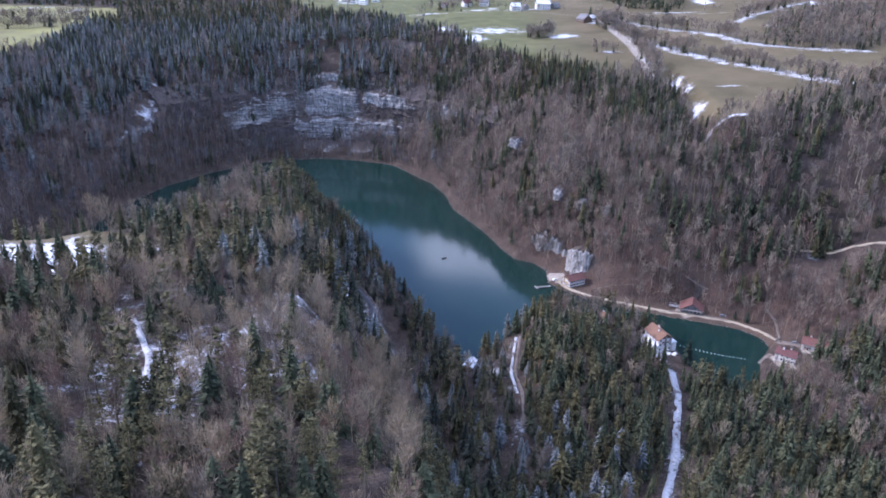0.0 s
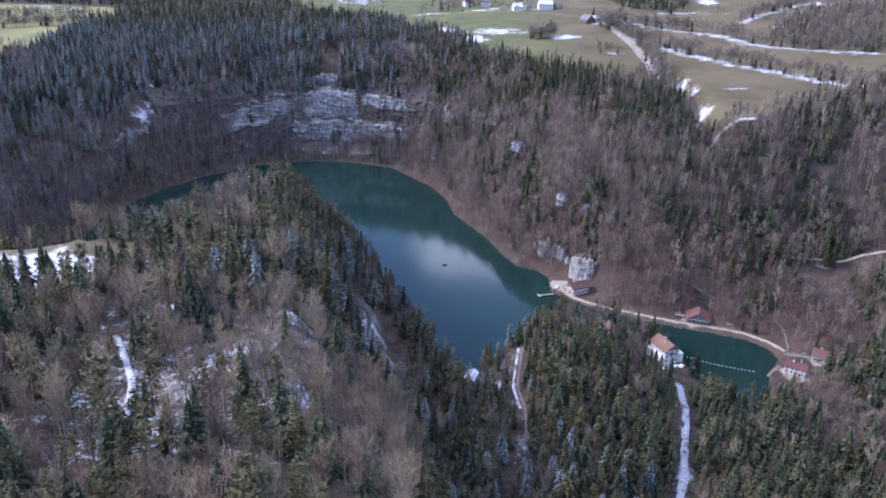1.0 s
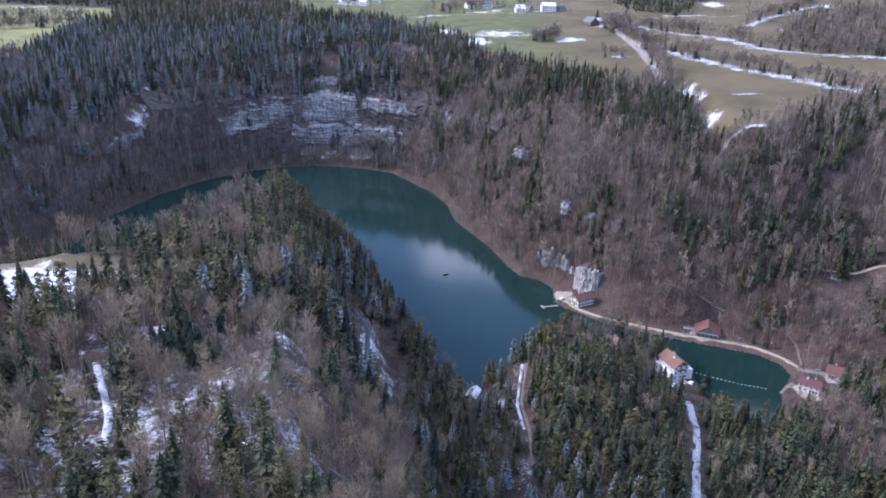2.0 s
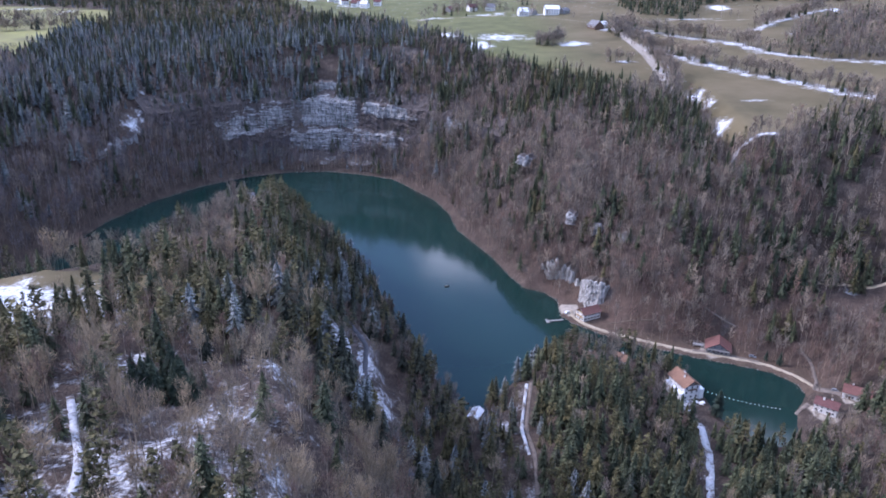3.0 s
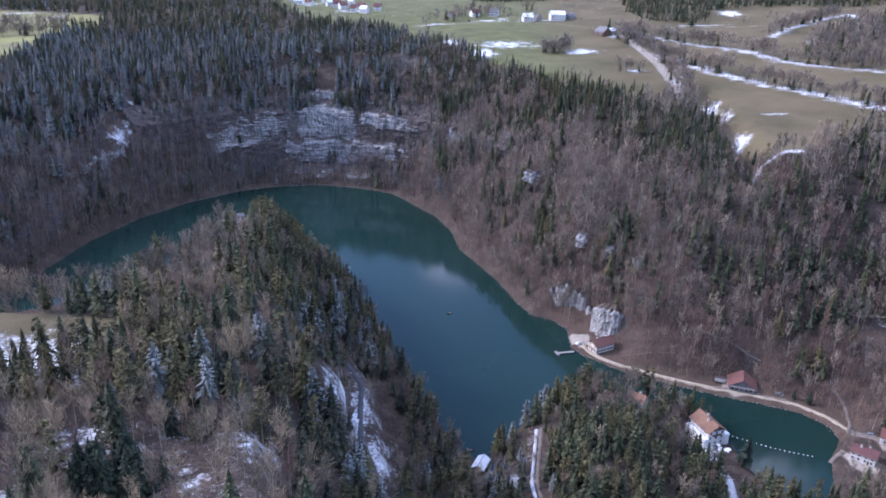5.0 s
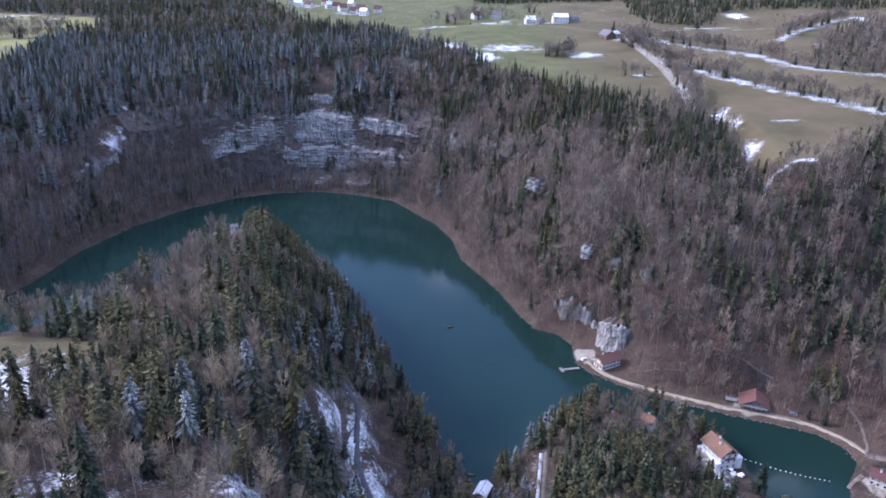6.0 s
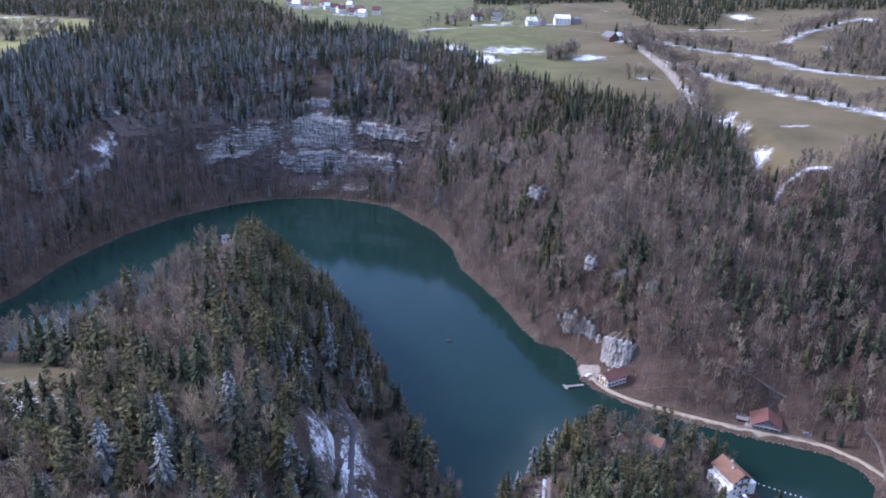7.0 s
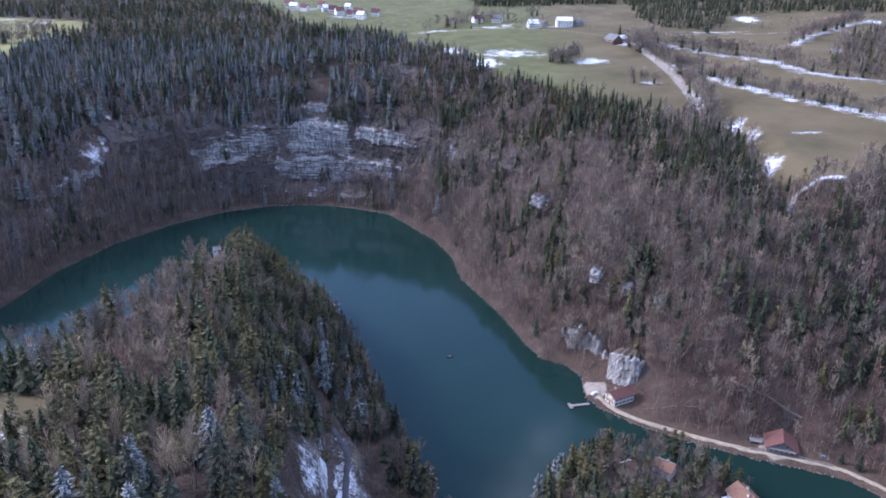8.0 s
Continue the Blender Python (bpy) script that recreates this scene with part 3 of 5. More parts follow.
def pine_shape(rng, tufts):
    """A tall pine: bare lower stem, tiered limbs and a narrow, lumpy crown of small needle tufts."""
    v, f, bark = [], [], []
    heads = []
    for k in range(17):
        t = (k + rng.uniform(0, 1)) / 17
        r = 0.155 * (1 - t) ** 0.6 * min(1.0, 0.45 + 2.2 * t) * rng.uniform(0.35, 1.05)
        a = 2.4 * k + rng.uniform(-0.5, 0.5)
        heads.append(np.array([r * math.cos(a), r * math.sin(a), 0.30 + 0.67 * t]))
    for k in range(tufts):
        h = heads[k % 17]
        c = h * (*(rng.uniform(0.25, 1.15, 1).repeat(2)), 1.0) + rng.normal(0, 1, 3) * (0.030, 0.030, 0.022) * (1.25 - h[2] * 0.75)
        d = np.array([c[0], c[1], 0]) * 9 + rng.normal(0, 0.8, 3) * (1, 1, 0.6) + np.array([0, 0, 0.25])
        d /= np.linalg.norm(d)
        e = np.cross(d, rng.normal(0, 0.5, 3) + np.array([0, 0, 1.0]))
        e /= np.linalg.norm(e) + 1e-9
        size = rng.uniform(0.5, 1.15) * 0.54 / math.sqrt(tufts)
        i = len(v)
        v.extend([c - d * size, c + e * size * 0.42, c + d * size, c - e * size * 0.42])
        f.extend([(i, i + 1, i + 2), (i, i + 2, i + 3)])
        bark.extend([False, False])
    for h in heads[::2]:
        i = len(v)
        v.extend([(0, 0, h[2] - 0.05), (0.004, 0.003, h[2] - 0.04), tuple(h)])
        f.append((i, i + 1, i + 2))
        bark.append(True)
    i = len(v)
    for a in (0, 1.57, 3.14, 4.71):
        v.append((0.014 * math.cos(a), 0.014 * math.sin(a), -0.05))
    v.append((0, 0, 0.95))
    for s in range(4):
        f.append((i + s, i + (s + 1) % 4, i + 4))
        bark.append(True)
    return np.array([tuple(p) for p in v]), np.array(f), np.array(bark)


def bare_shape(rng, limbs, twigs, thick=0.008, fine=0.0035, spread=0.16, low=0.36):
    """Unit-height leafless tree: tapered trunk, rising limbs and an egg-shaped haze of fine twig slivers."""
    v, f, bark = [], [], []

    def sliver(p, q, w, is_bark=False):
        side = np.cross(q - p, rng.normal(0, 1, 3))
        side = side / (np.linalg.norm(side) + 1e-9) * w
        i = len(v)
        v.extend([p - side, p + side, q])
        f.append((i, i + 1, i + 2))
        bark.append(is_bark)

    lean = rng.normal(0, 0.03, 2)
    tip = np.array([lean[0], lean[1], 0.93])
    i = len(v)
    for a in (0, 2.1, 4.2):
        v.append(np.array([thick * math.cos(a), thick * math.sin(a), -0.05]))
    v.append(tip)
    for s in range(3):
        f.append((i + s, i + (s + 1) % 3, i + 3))
        bark.append(True)
    ends = []
    for k in range(limbs):
        t = low + (0.80 - low) * (k + rng.uniform(0, 1)) / limbs
        p = tip * t
        a = k * 2.4 + rng.uniform(-0.5, 0.5)
        rise = rng.uniform(0.14, 0.30)
        top = min(t + rise, 0.97)
        u = (top - low) / (1 - low)
        reach = spread * math.sqrt(max(0.05, 1 - (2 * u - 1) ** 2)) * rng.uniform(0.55, 1.05)
        q = np.array([tip[0] * top + math.cos(a) * reach, tip[1] * top + math.sin(a) * reach, top])
        sliver(p, q, thick * 0.42, True)
        ends.append((p, q))
    ends.append((tip * low, tip))
    for k in range(twigs):
        p, q = ends[k % len(ends)]
        o = p + (q - p) * rng.uniform(0.25, 1.0) + rng.normal(0, 1, 3) * (0.014, 0.014, 0.012)
        axis_ = np.array([o[0] - tip[0] * o[2], o[1] - tip[1] * o[2], 0]) * 0.55
        e = o + axis_ * rng.uniform(0.0, 1.0) + np.array([*rng.normal(0, 0.026, 2), rng.uniform(0.02, 0.125)])
        e[2] = min(e[2], 1.02)
        sliver(o, e, fine * rng.uniform(0.6, 1.35))
    return np.array(v), np.array(f), np.array(bark)


def planted(name, shapes, place, height, girth, kind, leaf):
    """One joined mesh of trees: each takes a shape, a place, a height and a leaf material."""
    rng = np.random.default_rng(len(place) + 17)
    vs, fs, ms, tones, base = [], [], [], [], 0
    for s, (v, f, bark) in enumerate(shapes):
        pick = np.flatnonzero(kind == s)
        if not len(pick):
            continue
        a = rng.uniform(0, math.tau, len(pick))
        c, sn = np.cos(a)[:, None], np.sin(a)[:, None]
        h, g = height[pick][:, None], (height * girth)[pick][:, None]
        x = (v[:, 0] * c - v[:, 1] * sn) * g + place[pick, 0][:, None]
        y = (v[:, 0] * sn + v[:, 1] * c) * g + place[pick, 1][:, None]
        z = v[:, 2] * h + place[pick, 2][:, None]
        vs.append(np.stack([x, y, z], -1).reshape(-1, 3))
        fs.append((f[None] + (np.arange(len(pick)) * len(v))[:, None, None]).reshape(-1, 3) + base)
        ms.append(np.where(bark[None], BARK, leaf[pick][:, None]).ravel())
        tones.append(np.repeat(rng.uniform(0, 1, len(pick)), len(v)))
        base += len(pick) * len(v)
    me = mesh_from(name, np.concatenate(vs), np.concatenate(fs), TREE_MATS, np.concatenate(ms))
    me.attributes.new("tone", 'FLOAT', 'POINT').data.foreach_set("value", np.concatenate(tones).astype(np.float32))
    return me


def scatter(rng, x0, x1, y0, y1, step):
    gx, gy = np.meshgrid(np.arange(x0, x1, step), np.arange(y0, y1, step))
    x, y = gx.ravel() + rng.uniform(-0.5, 0.5, gx.size) * step, gy.ravel() + rng.uniform(-0.5, 0.5, gx.size) * step
    return x, y


NORTH_WOOD = np.array([(238, 1078), (276, 1060), (300, 1064), (318, 1090), (330, 1150), (440, 1150), (520, 1130), (700, 1180), (720, 1400), (250, 1400), (222, 1150)], float)
EAST_WOOD = np.array([(333, 852), (352, 790), (420, 760), (560, 860), (620, 1050), (477, 1036), (405, 965), (360, 900)], float)
FAR_WOOD = np.array([(25, 1296), (120, 1300), (225, 1290), (262, 1420), (10, 1430)], float)
BARE_CLUMP = np.array([(90, 902), (104, 892), (119, 897), (120, 915), (106, 924), (92, 918)], float)


def clearings(x, y):
    """True where no tree grows: open land, tracks, yards, cliffs and water."""
    z, d, far = lie(x, y)
    wood = inside(FAR_WOOD, x, y) | inside(NORTH_WOOD, x, y) | inside(EAST_WOOD, x, y) | inside(BARE_CLUMP, x, y)
    no = (d < 2.5) | (inside(MEADOW, x, y) & ~wood) | inside(WEST_MEADOW, x, y) | inside(FIELD, x, y)
    for line, w in ((LAKE_PATH, 6), ([(-136, 548), (-115, 482)], 5.5), (SPUR_ROAD, 4.6), (SNOW_TRACK, 4.6), (WEST_PATH, 4.0), (LEFT_TRACK, 2.6), (GLADE, 3.4)):
        no |= near_line(line, x, y) < w
    for cx, cy, r, _ in YARDS:
        no |= np.hypot(x - cx, y - cy) < r + 1.5
    for cx, cy, rx, ry in ((-133, 880, 11, 30), (-135, 541, 8, 10), (86, 512, 9, 10), (99, 420, 6, 8), (80, 414, 5, 7), (-297, 758, 10, 34), (-146, 276, 16, 9), (278, 464, 52, 13), (185, 392, 10, 8), (134, 395, 11, 11), (124, 402, 9, 11), (-78, 226, 11, 12), (95, 508, 10, 7), (110, 488, 9, 9), (136, 384, 9, 20), (15, 362, 6, 14)):
        no |= ((x - cx) / rx) ** 2 + ((y - cy) / ry) ** 2 < 1
    return no, z, d, far


def forest():
    rng = np.random.default_rng(4)
    x, y = scatter(rng, -760, 640, 0, 1480, 4.7)
    ex, ey = scatter(rng, -1150, -240, 1480, 2000, 9.0)
    x, y = np.r_[x, ex], np.r_[y, ey]
    # only land that lies open to the valley
    keep = (x < 64 + y * 0.57) & (x > -66 - y * 0.59)
    x, y = x[keep], y[keep]
    # undergrowth and saplings cling to the cliff benches and line the hedges
    bx, by = scatter(rng, -330, 12, 660, 890, 3.9)
    off = chain_dist(FAR_SHORE, bx, by)
    ok = (off > 3) & (off < 78) & (by > 560 - bx * 0.2)
    (s1x, s1y), (s2x, s2y), (s3x, s3y) = scatter(rng, -130, 12, 95, 330, 6.5), scatter(rng, 55, 245, 425, 600, 3.3), scatter(rng, -300, 75, 540, 810, 3.6)
    bank = chain_dist(FAR_SHORE, s3x, s3y) < np.where(s3x > -70, 26, 12)
    sx, sy = np.r_[s1x, s2x, s3x[bank]], np.r_[s1y, s2y, s3y[bank]]
    hx, hy = [], []
    for line in (HEDGE_A, HEDGE_B, HEDGE_C, RIVER, WEST_HEDGE, WEST_ROW, MEADOW_ROAD):
        pts = np.array(line, float)
        seg = np.r_[0, np.cumsum(np.hypot(*np.diff(pts, axis=0).T))]
        s = rng.uniform(0, seg[-1], int(seg[-1] / (1.0 if line is not MEADOW_ROAD else 12)))
        hx.append(np.interp(s, seg, pts[:, 0]) + rng.normal(0, 3.5, s.size) + (6 if line in (RIVER, MEADOW_ROAD) else 0))
        hy.append(np.interp(s, seg, pts[:, 1]) + rng.normal(0, 3.0, s.size) + 3)
    for cx, cy, rx, ry, n in ((102, 905, 15, 12, 80), (28, 1152, 36, 20, 80), (158, 803, 15, 4, 26), (96, 1194, 10, 8, 18), (188, 965, 12, 34, 60), (-10, 1112, 20, 10, 24), (-600, 1092, 70, 12, 90)):
        a, r = rng.uniform(0, math.tau, n), np.sqrt(rng.uniform(0, 1, n))
        hx.append(cx + rx * r * np.cos(a))
        hy.append(cy + ry * r * np.sin(a))
    hx, hy = np.concatenate(hx), np.concatenate(hy)
    along = np.r_[0, np.cumsum(np.hypot(*np.diff(FAR_SHORE, axis=0).T))]
    ws, wz = rng.uniform(along[6] - 16, along[13], 640), rng.choice([9.0, 12.0, 34.5, 36.5, 62.0, 65.0, 67.0, 69.0, 71.0], 640) + rng.normal(0, 0.8, 640)
    wx, wy = np.interp(ws, along, FAR_SHORE[:, 0]), np.interp(ws, along, FAR_SHORE[:, 1])
    ax, ay = np.interp(ws + 8, along, FAR_SHORE[:, 0]) - np.interp(ws - 8, along, FAR_SHORE[:, 0]), np.interp(ws + 8, along, FAR_SHORE[:, 1]) - np.interp(ws - 8, along, FAR_SHORE[:, 1])
    gap_in = np.interp(wz, [7, 12, 33, 37, 61, 69, 72], [21, 35, 38, 43, 48, 59, 64]) / np.hypot(ax, ay)
    ledge_x, ledge_y = wx - ay * gap_in, wy + ax * gap_in
    low = np.r_[np.zeros(x.size), np.ones(ok.sum()), np.full(hx.size, 2.0), np.full(sx.size, 3.0), np.full(640, 4.0)]
    first_z = np.r_[np.zeros(x.size + ok.sum() + hx.size + sx.size), wz]
    x, y = np.r_[x, bx[ok], hx, sx, ledge_x], np.r_[y, by[ok], hy, sy, ledge_y]
    no, z, d, far = clearings(x, y)
    no &= ~((low == 2) & (d > 5))
    z = np.where(low == 4, np.maximum(z, first_z), z)
    x, y, z, d, far, low = (v[~no] for v in (x, y, z, d, far, low))
    patch = ripple(x, y, 70, 31) * 0.7 + 0.6 * ripple(x, y, 26, 32) + rng.normal(0, 0.75, x.size)
    # share of conifers, zone by zone
    south = far <= 0.5
    con = np.full(x.shape, 0.30)
    con = np.where(~south & (z > 88), 0.70, con)
    con = np.where(~south & (x < -60) & (z > 55), 0.66, con)
    con = np.where(~south & (x < -60) & (z > 90), 0.90, con)
    con = np.where(~south & (x < -60) & (z <= 55), 0.14, con)
    con = np.where(~south & (x > 185) & (y < 640), 0.44, con)
    con = np.where(~south & (x > -60) & (x < 185) & (z < 92), 0.26, con)
    con = np.where(~south & (z < 22), 0.07, con)
    for cx, cy, rx, ry, share in ((145, 612, 20, 14, 0.95), (168, 498, 18, 18, 0.62), (125, 742, 70, 40, 0.88), (30, 850, 50, 50, 0.72), (208, 560, 30, 30, 0.5)):
        con = np.where(~south & (((x - cx) / rx) ** 2 + ((y - cy) / ry) ** 2 < 1), share, con)
    knoll_top = south & (x > 68) & (x < 122) & (y > 385)
    con = np.where(south & (x > 30), 0.82, con)
    con = np.where(south & (x > 185), 0.45, con)
    con = np.where(south & (x <= 30), 0.72, con)
    con = np.where(south & (x < -5) & (x > -118) & (y < 265), np.where(y > 165, 0.26, 0.50), con)
    brow = np.interp(y, SPUR_Y, SPUR_BROW)
    con = np.where(south & (x < brow - 12) & (x > -330) & (y > 345), 0.42, con)
    con = np.where(south & (x >= brow - 16) & (x < 0) & (y > 460), 0.8, con)
    con = np.where(knoll_top, 0.42, con)
    con = np.where(inside(BARE_CLUMP, x, y), 0.0, np.where(inside(NORTH_WOOD, x, y) | inside(FAR_WOOD, x, y), 0.9, np.where(inside(EAST_WOOD, x, y), 0.36, con)))
    is_con = ((patch * 0.30 + 0.5) < con) & ~inside(BARE_CLUMP, x, y)
    scrub = south & (((x > 182) & (x < 215) & (y > 365)) | ((x > 142) & (x <= 182) & (y > 356)))
    is_con = is_con & ~scrub
    is_con = np.where(low == 2, rng.uniform(0, 1, x.size) < 0.07, is_con) & (low != 3)
    tall = 0.85 + 0.22 * ripple(x, y, 45, 41)
    height = np.where(is_con, rng.uniform(12, 24, x.size), rng.uniform(15, 23, x.size)) * np.clip(tall, 0.62, 1.1)
    height = np.where(low == 3, height * rng.uniform(0.16, 0.34, x.size) * np.where(south, 1.0, 1.9), height)
    height = np.where((low == 1) | (low == 4), height * 0.5, np.where(low == 2, height * 0.85, np.where(scrub, height * 0.42, height)))
    girth = np.where(is_con, rng.uniform(1.0, 1.42, x.size) * np.where(y > 930, 1.2, 1.0), rng.uniform(0.95, 1.35, x.size))
    u = rng.uniform(0, 1, x.size)
    frost_zone = np.where(~south, smooth(40, -120, x) * (1 - 0.85 * smooth(980, 1050, y)), smooth(60, 20, x) * smooth(-95, -58, x) * smooth(215, 270, y))
    frost_zone = np.where(south & (x > 20) & (y < 330), 0.8 * smooth(330, 260, y) * smooth(105, 50, x), frost_zone)
    cold = rng.uniform(0, 1, x.size) < frost_zone
    # Far-left belt past y 950: more of the lighter olive, standing for sunlight.
    leaf = np.where(is_con, np.where(u < np.where(south & (x < 30), 0.34, np.where(south, 0.6, np.where((y > 950) & (x < -180), 0.35, 0.74))), SPRUCE, OLIVE), np.where(u < np.where(south, 0.5, 0.34), TWIG, np.where(u < np.where(south, 0.85, 0.84), BROWN, RUST)))
    leaf = np.where(~is_con & south & (x < 10) & (y < 350) & (u < 0.7), LIFTED_TWIG, leaf)
    leaf = np.where(is_con & cold, np.where(u < np.where(south & (x > 20), 0.2, np.where(south, 0.42, 0.34)), FROST, np.where(u < np.where(south, 0.56, 0.80), HAZY_HOAR, np.where(south, OLIVE, SPRUCE))), leaf)
    leaf = np.where(~is_con & cold & ~south, np.where(u < 0.72, HAZE_TWIG, np.where(u < 0.88, BROWN, RUST)), leaf)
    thin = rng.uniform(0, 1, x.size) < np.where(south & ~is_con & (x < -5) & (x > -110) & (y < 270), 0.8, np.where(is_con, np.where((south & (x > 30)) | (~south & (x > -40) & (z > 85)), 0.94, 0.76), 0.82)) * np.where((y > 930) & ~inside(BARE_CLUMP, x, y), np.where(low == 2, 1.0, np.where(y > 1080, 0.34, 0.66)), 1.0)
    cliff_foot = ~south & (x > -170) & (x < -96) & (y > 790) & (d > 14) & (d < 47)
    thin &= ~cliff_foot | (rng.uniform(0, 1, x.size) < 0.4)
    height = np.where(south & (x < np.where(y > 535, -112, -135)) & (y > 380), height * 0.72, np.where(~south & is_con & (z > 85), height * np.where(x > -40, 0.72, 0.8), height))
    by_track = np.minimum(near_line(SNOW_TRACK, x, y), near_line(WEST_PATH, x, y)) < 13
    height = np.where(by_track, height * 0.82, height)
    bare_snow = ((x + 36) / 19) ** 2 + ((y - 366) / 68) ** 2 < 1
    height = np.where(bare_snow, height * 0.62, np.where(south & (x > 30) & (x < 182) & (y > 330), height * 0.92, height))
    open_wood = ((x + 75) / 42) ** 2 + ((y - 212) / 40) ** 2 < 1
    thin &= rng.uniform(0, 1, x.size) < np.where(bare_snow, np.where(is_con, 0.08, 0.40), np.where(open_wood, 0.82, 1.0))
    leaf = np.where(~is_con & ((low == 2) | inside(BARE_CLUMP, x, y)), np.where(u < 0.6, BROWN, TWIG), leaf)
    girth = np.where((low == 2) | inside(BARE_CLUMP, x, y), girth * 1.4, girth)
    leaf = np.where(is_con & ~south & (x < -60) & (z < 60), np.where(u < 0.5, SPRUCE, HAZY_HOAR), leaf)
    leaf = np.where((low == 3) & ~is_con, np.where(u < 0.55, RUST, np.where(u < 0.8, BROWN, TWIG)), leaf)
    leaf = np.where(~is_con & ~south & (x > 30) & (z < 42) & (u > 0.66), RUST, leaf)
    girth = np.where(low == 3, girth * 1.5, girth)
    return tuple(v[thin] for v in (np.stack([x, y, z], 1), height, girth, is_con, leaf, u, low))


def plant_forest():
    place, height, girth, is_con, leaf, u, low = forest()
    gap = np.where(place[:, 1] < 76, 600, np.hypot(place[:, 0], place[:, 1] - 70))
    rng = np.random.default_rng(9)
    single = np.zeros(len(place), bool)
    for firs in (True, False):
        near = np.flatnonzero((is_con == firs) & (low == 0) & (place[:, 0] > -130) & (place[:, 0] < 60) & (place[:, 1] > 95) & (place[:, 1] < 330))
        pick = near[np.argsort(gap[near])[:290]]
        single[pick] = True
        shapes = [fir_shape(rng, 19, 10, 2) for _ in range(4)] + [pine_shape(rng, 420) for _ in range(3)] if firs else \
            [bare_shape(rng, 16, 430, 0.0085, 0.0022, 0.15, 0.44) for _ in range(5)]
        protos = {}
        for i in pick:
            k, mat = int(u[i] * 997) % len(shapes), int(leaf[i])
            if firs and mat == OLIVE and k < 3:
                k += 4
            elif firs and mat != OLIVE and k > 3:
                k -= 4
            if (k, mat) not in protos:
                v, f, bark = shapes[k]
                tree = new("conifer" if firs else "bare_tree", None)
                for nm, sel, m in (("trunk", bark, M_BARK), ("crown", ~bark, TREE_MATS[mat])):
                    used = np.unique(f[sel])
                    again = np.zeros(len(v), int)
                    again[used] = np.arange(len(used))
                    p = new(nm, mesh_from(nm, v[used], again[f[sel]], [m]))
                    p.parent = tree
                words = {SPRUCE: "dark green spruce", OLIVE: "olive green pine", FROST: "spruce heavily dusted with snow", HAZY_HOAR: "spruce lightly dusted with snow",
                         LIFTED_TWIG: "leafless beech with brightened pale twigs", TWIG: "leafless grey beech", BROWN: "leafless brown maple", RUST: "leafless russet beech"}[mat]
                tagged(tree, words + " on the wooded spur", "conifer" if firs else "bare tree", "trees on the spur")
                protos[(k, mat)] = tree
                tree.matrix_basis = pose(*place[i], 0, 0, u[i] * 3600) @ Matrix.Diagonal((girth[i] * height[i], girth[i] * height[i], height[i], 1))
                continue
            tree = protos[(k, mat)]
            made = copy_thing(tree, pose(*place[i], 0, 0, u[i] * 3600))
            made.scale = (girth[i] * height[i], girth[i] * height[i], height[i])
    for lo, hi, sp, br in ((0, 270, (16, 11, 1), (12, 290, 0.0085, 0.0030, 0.15, 0.42)), (270, 520, (11, 8, 1), (9, 220, 0.0065, 0.0050, 0.16, 0.36)),
                           (520, 800, (10, 8, 0), (7, 112, 0.0095, 0.0074, 0.16, 0.36)), (800, 3000, (5, 6, 0), (5, 84, 0.0070, 0.0100, 0.19, 0.18))):
        for firs in (True, False):
            sel = (gap >= lo) & (gap < hi) & (is_con == firs) & (low != 3) & ~single
            shapes = [fir_shape(rng, *sp, 0.19) for _ in range(4)] + [pine_shape(rng, sp[0] * 9) for _ in range(2)] if firs else [bare_shape(rng, *br) for _ in range(6)]
            kind = (u[sel] * 9973).astype(int) % 6
            if firs:
                kind = np.where(leaf[sel] == OLIVE, np.where(kind < 2, kind + 4, kind), kind % 4)
            me = planted("conifer_forest" if firs else "bare_forest", shapes, place[sel], height[sel], girth[sel], kind, leaf[sel])
            tagged(new(me.name, me), "dense conifers, some dusted with snow" if firs else "leafless grey-brown beech and maple wood", "forest", kind="stuff")
    sel = low == 3
    me = planted("undergrowth", [bare_shape(rng, 4, 32, 0.010, 0.009, 0.28, 0.08) for _ in range(6)], place[sel], height[sel], girth[sel], (u[sel] * 9973).astype(int) % 6, leaf[sel])
    tagged(new("undergrowth", me), "russet and brown leafless saplings and brush", "undergrowth", kind="stuff")


def young_firs():
    """The dark clump of young firs on the open part of the spur."""
    rng = np.random.default_rng(33)
    protos = []
    for k in range(3):
        v, f, bark = fir_shape(rng, 17, 8, 3, 0.235)
        tree = new("young_fir", None)
        for nm, sel, m in (("trunk", bark, M_BARK), ("crown", ~bark, M_FIR)):
            used = np.unique(f[sel])
            again = np.zeros(len(v), int)
            again[used] = np.arange(len(used))
            new(nm, mesh_from(nm, v[used], again[f[sel]], [m])).parent = tree
        tagged(tree, "dark green young fir in a dense clump among bare trees", "conifer", "clump of young firs")
        protos.append(tree)
    for i in range(26):
        a, r = rng.uniform(0, math.tau), 11.5 * math.sqrt(rng.uniform(0, 1))
        x, y = -78 + r * math.cos(a), 230 + r * 0.7 * math.sin(a)
        h = rng.uniform(7.0, 14)
        m = pose(x, y, ground_height(x, y), 0, 0, rng.uniform(0, 360))
        made = protos[i] if i < 3 else copy_thing(protos[i % 3], m)
        made.matrix_basis = m
        made.scale = (h, h, h)
    for x, y, h in ((141, 381, 17.0), (197, 441, 9.5), (191, 446, 7.0)):
        lone = copy_thing(protos[1], pose(x, y, ground_height(x, y), 0, 0, 40 * h))
        lone.scale = (h, h, h)
        tagged(lone, "dark green spruce standing alone near the water", "conifer", "lone spruces")


def ground_height(x, y):
    return float(lie(np.array([x], float), np.array([y], float))[0][0])


plant_forest()
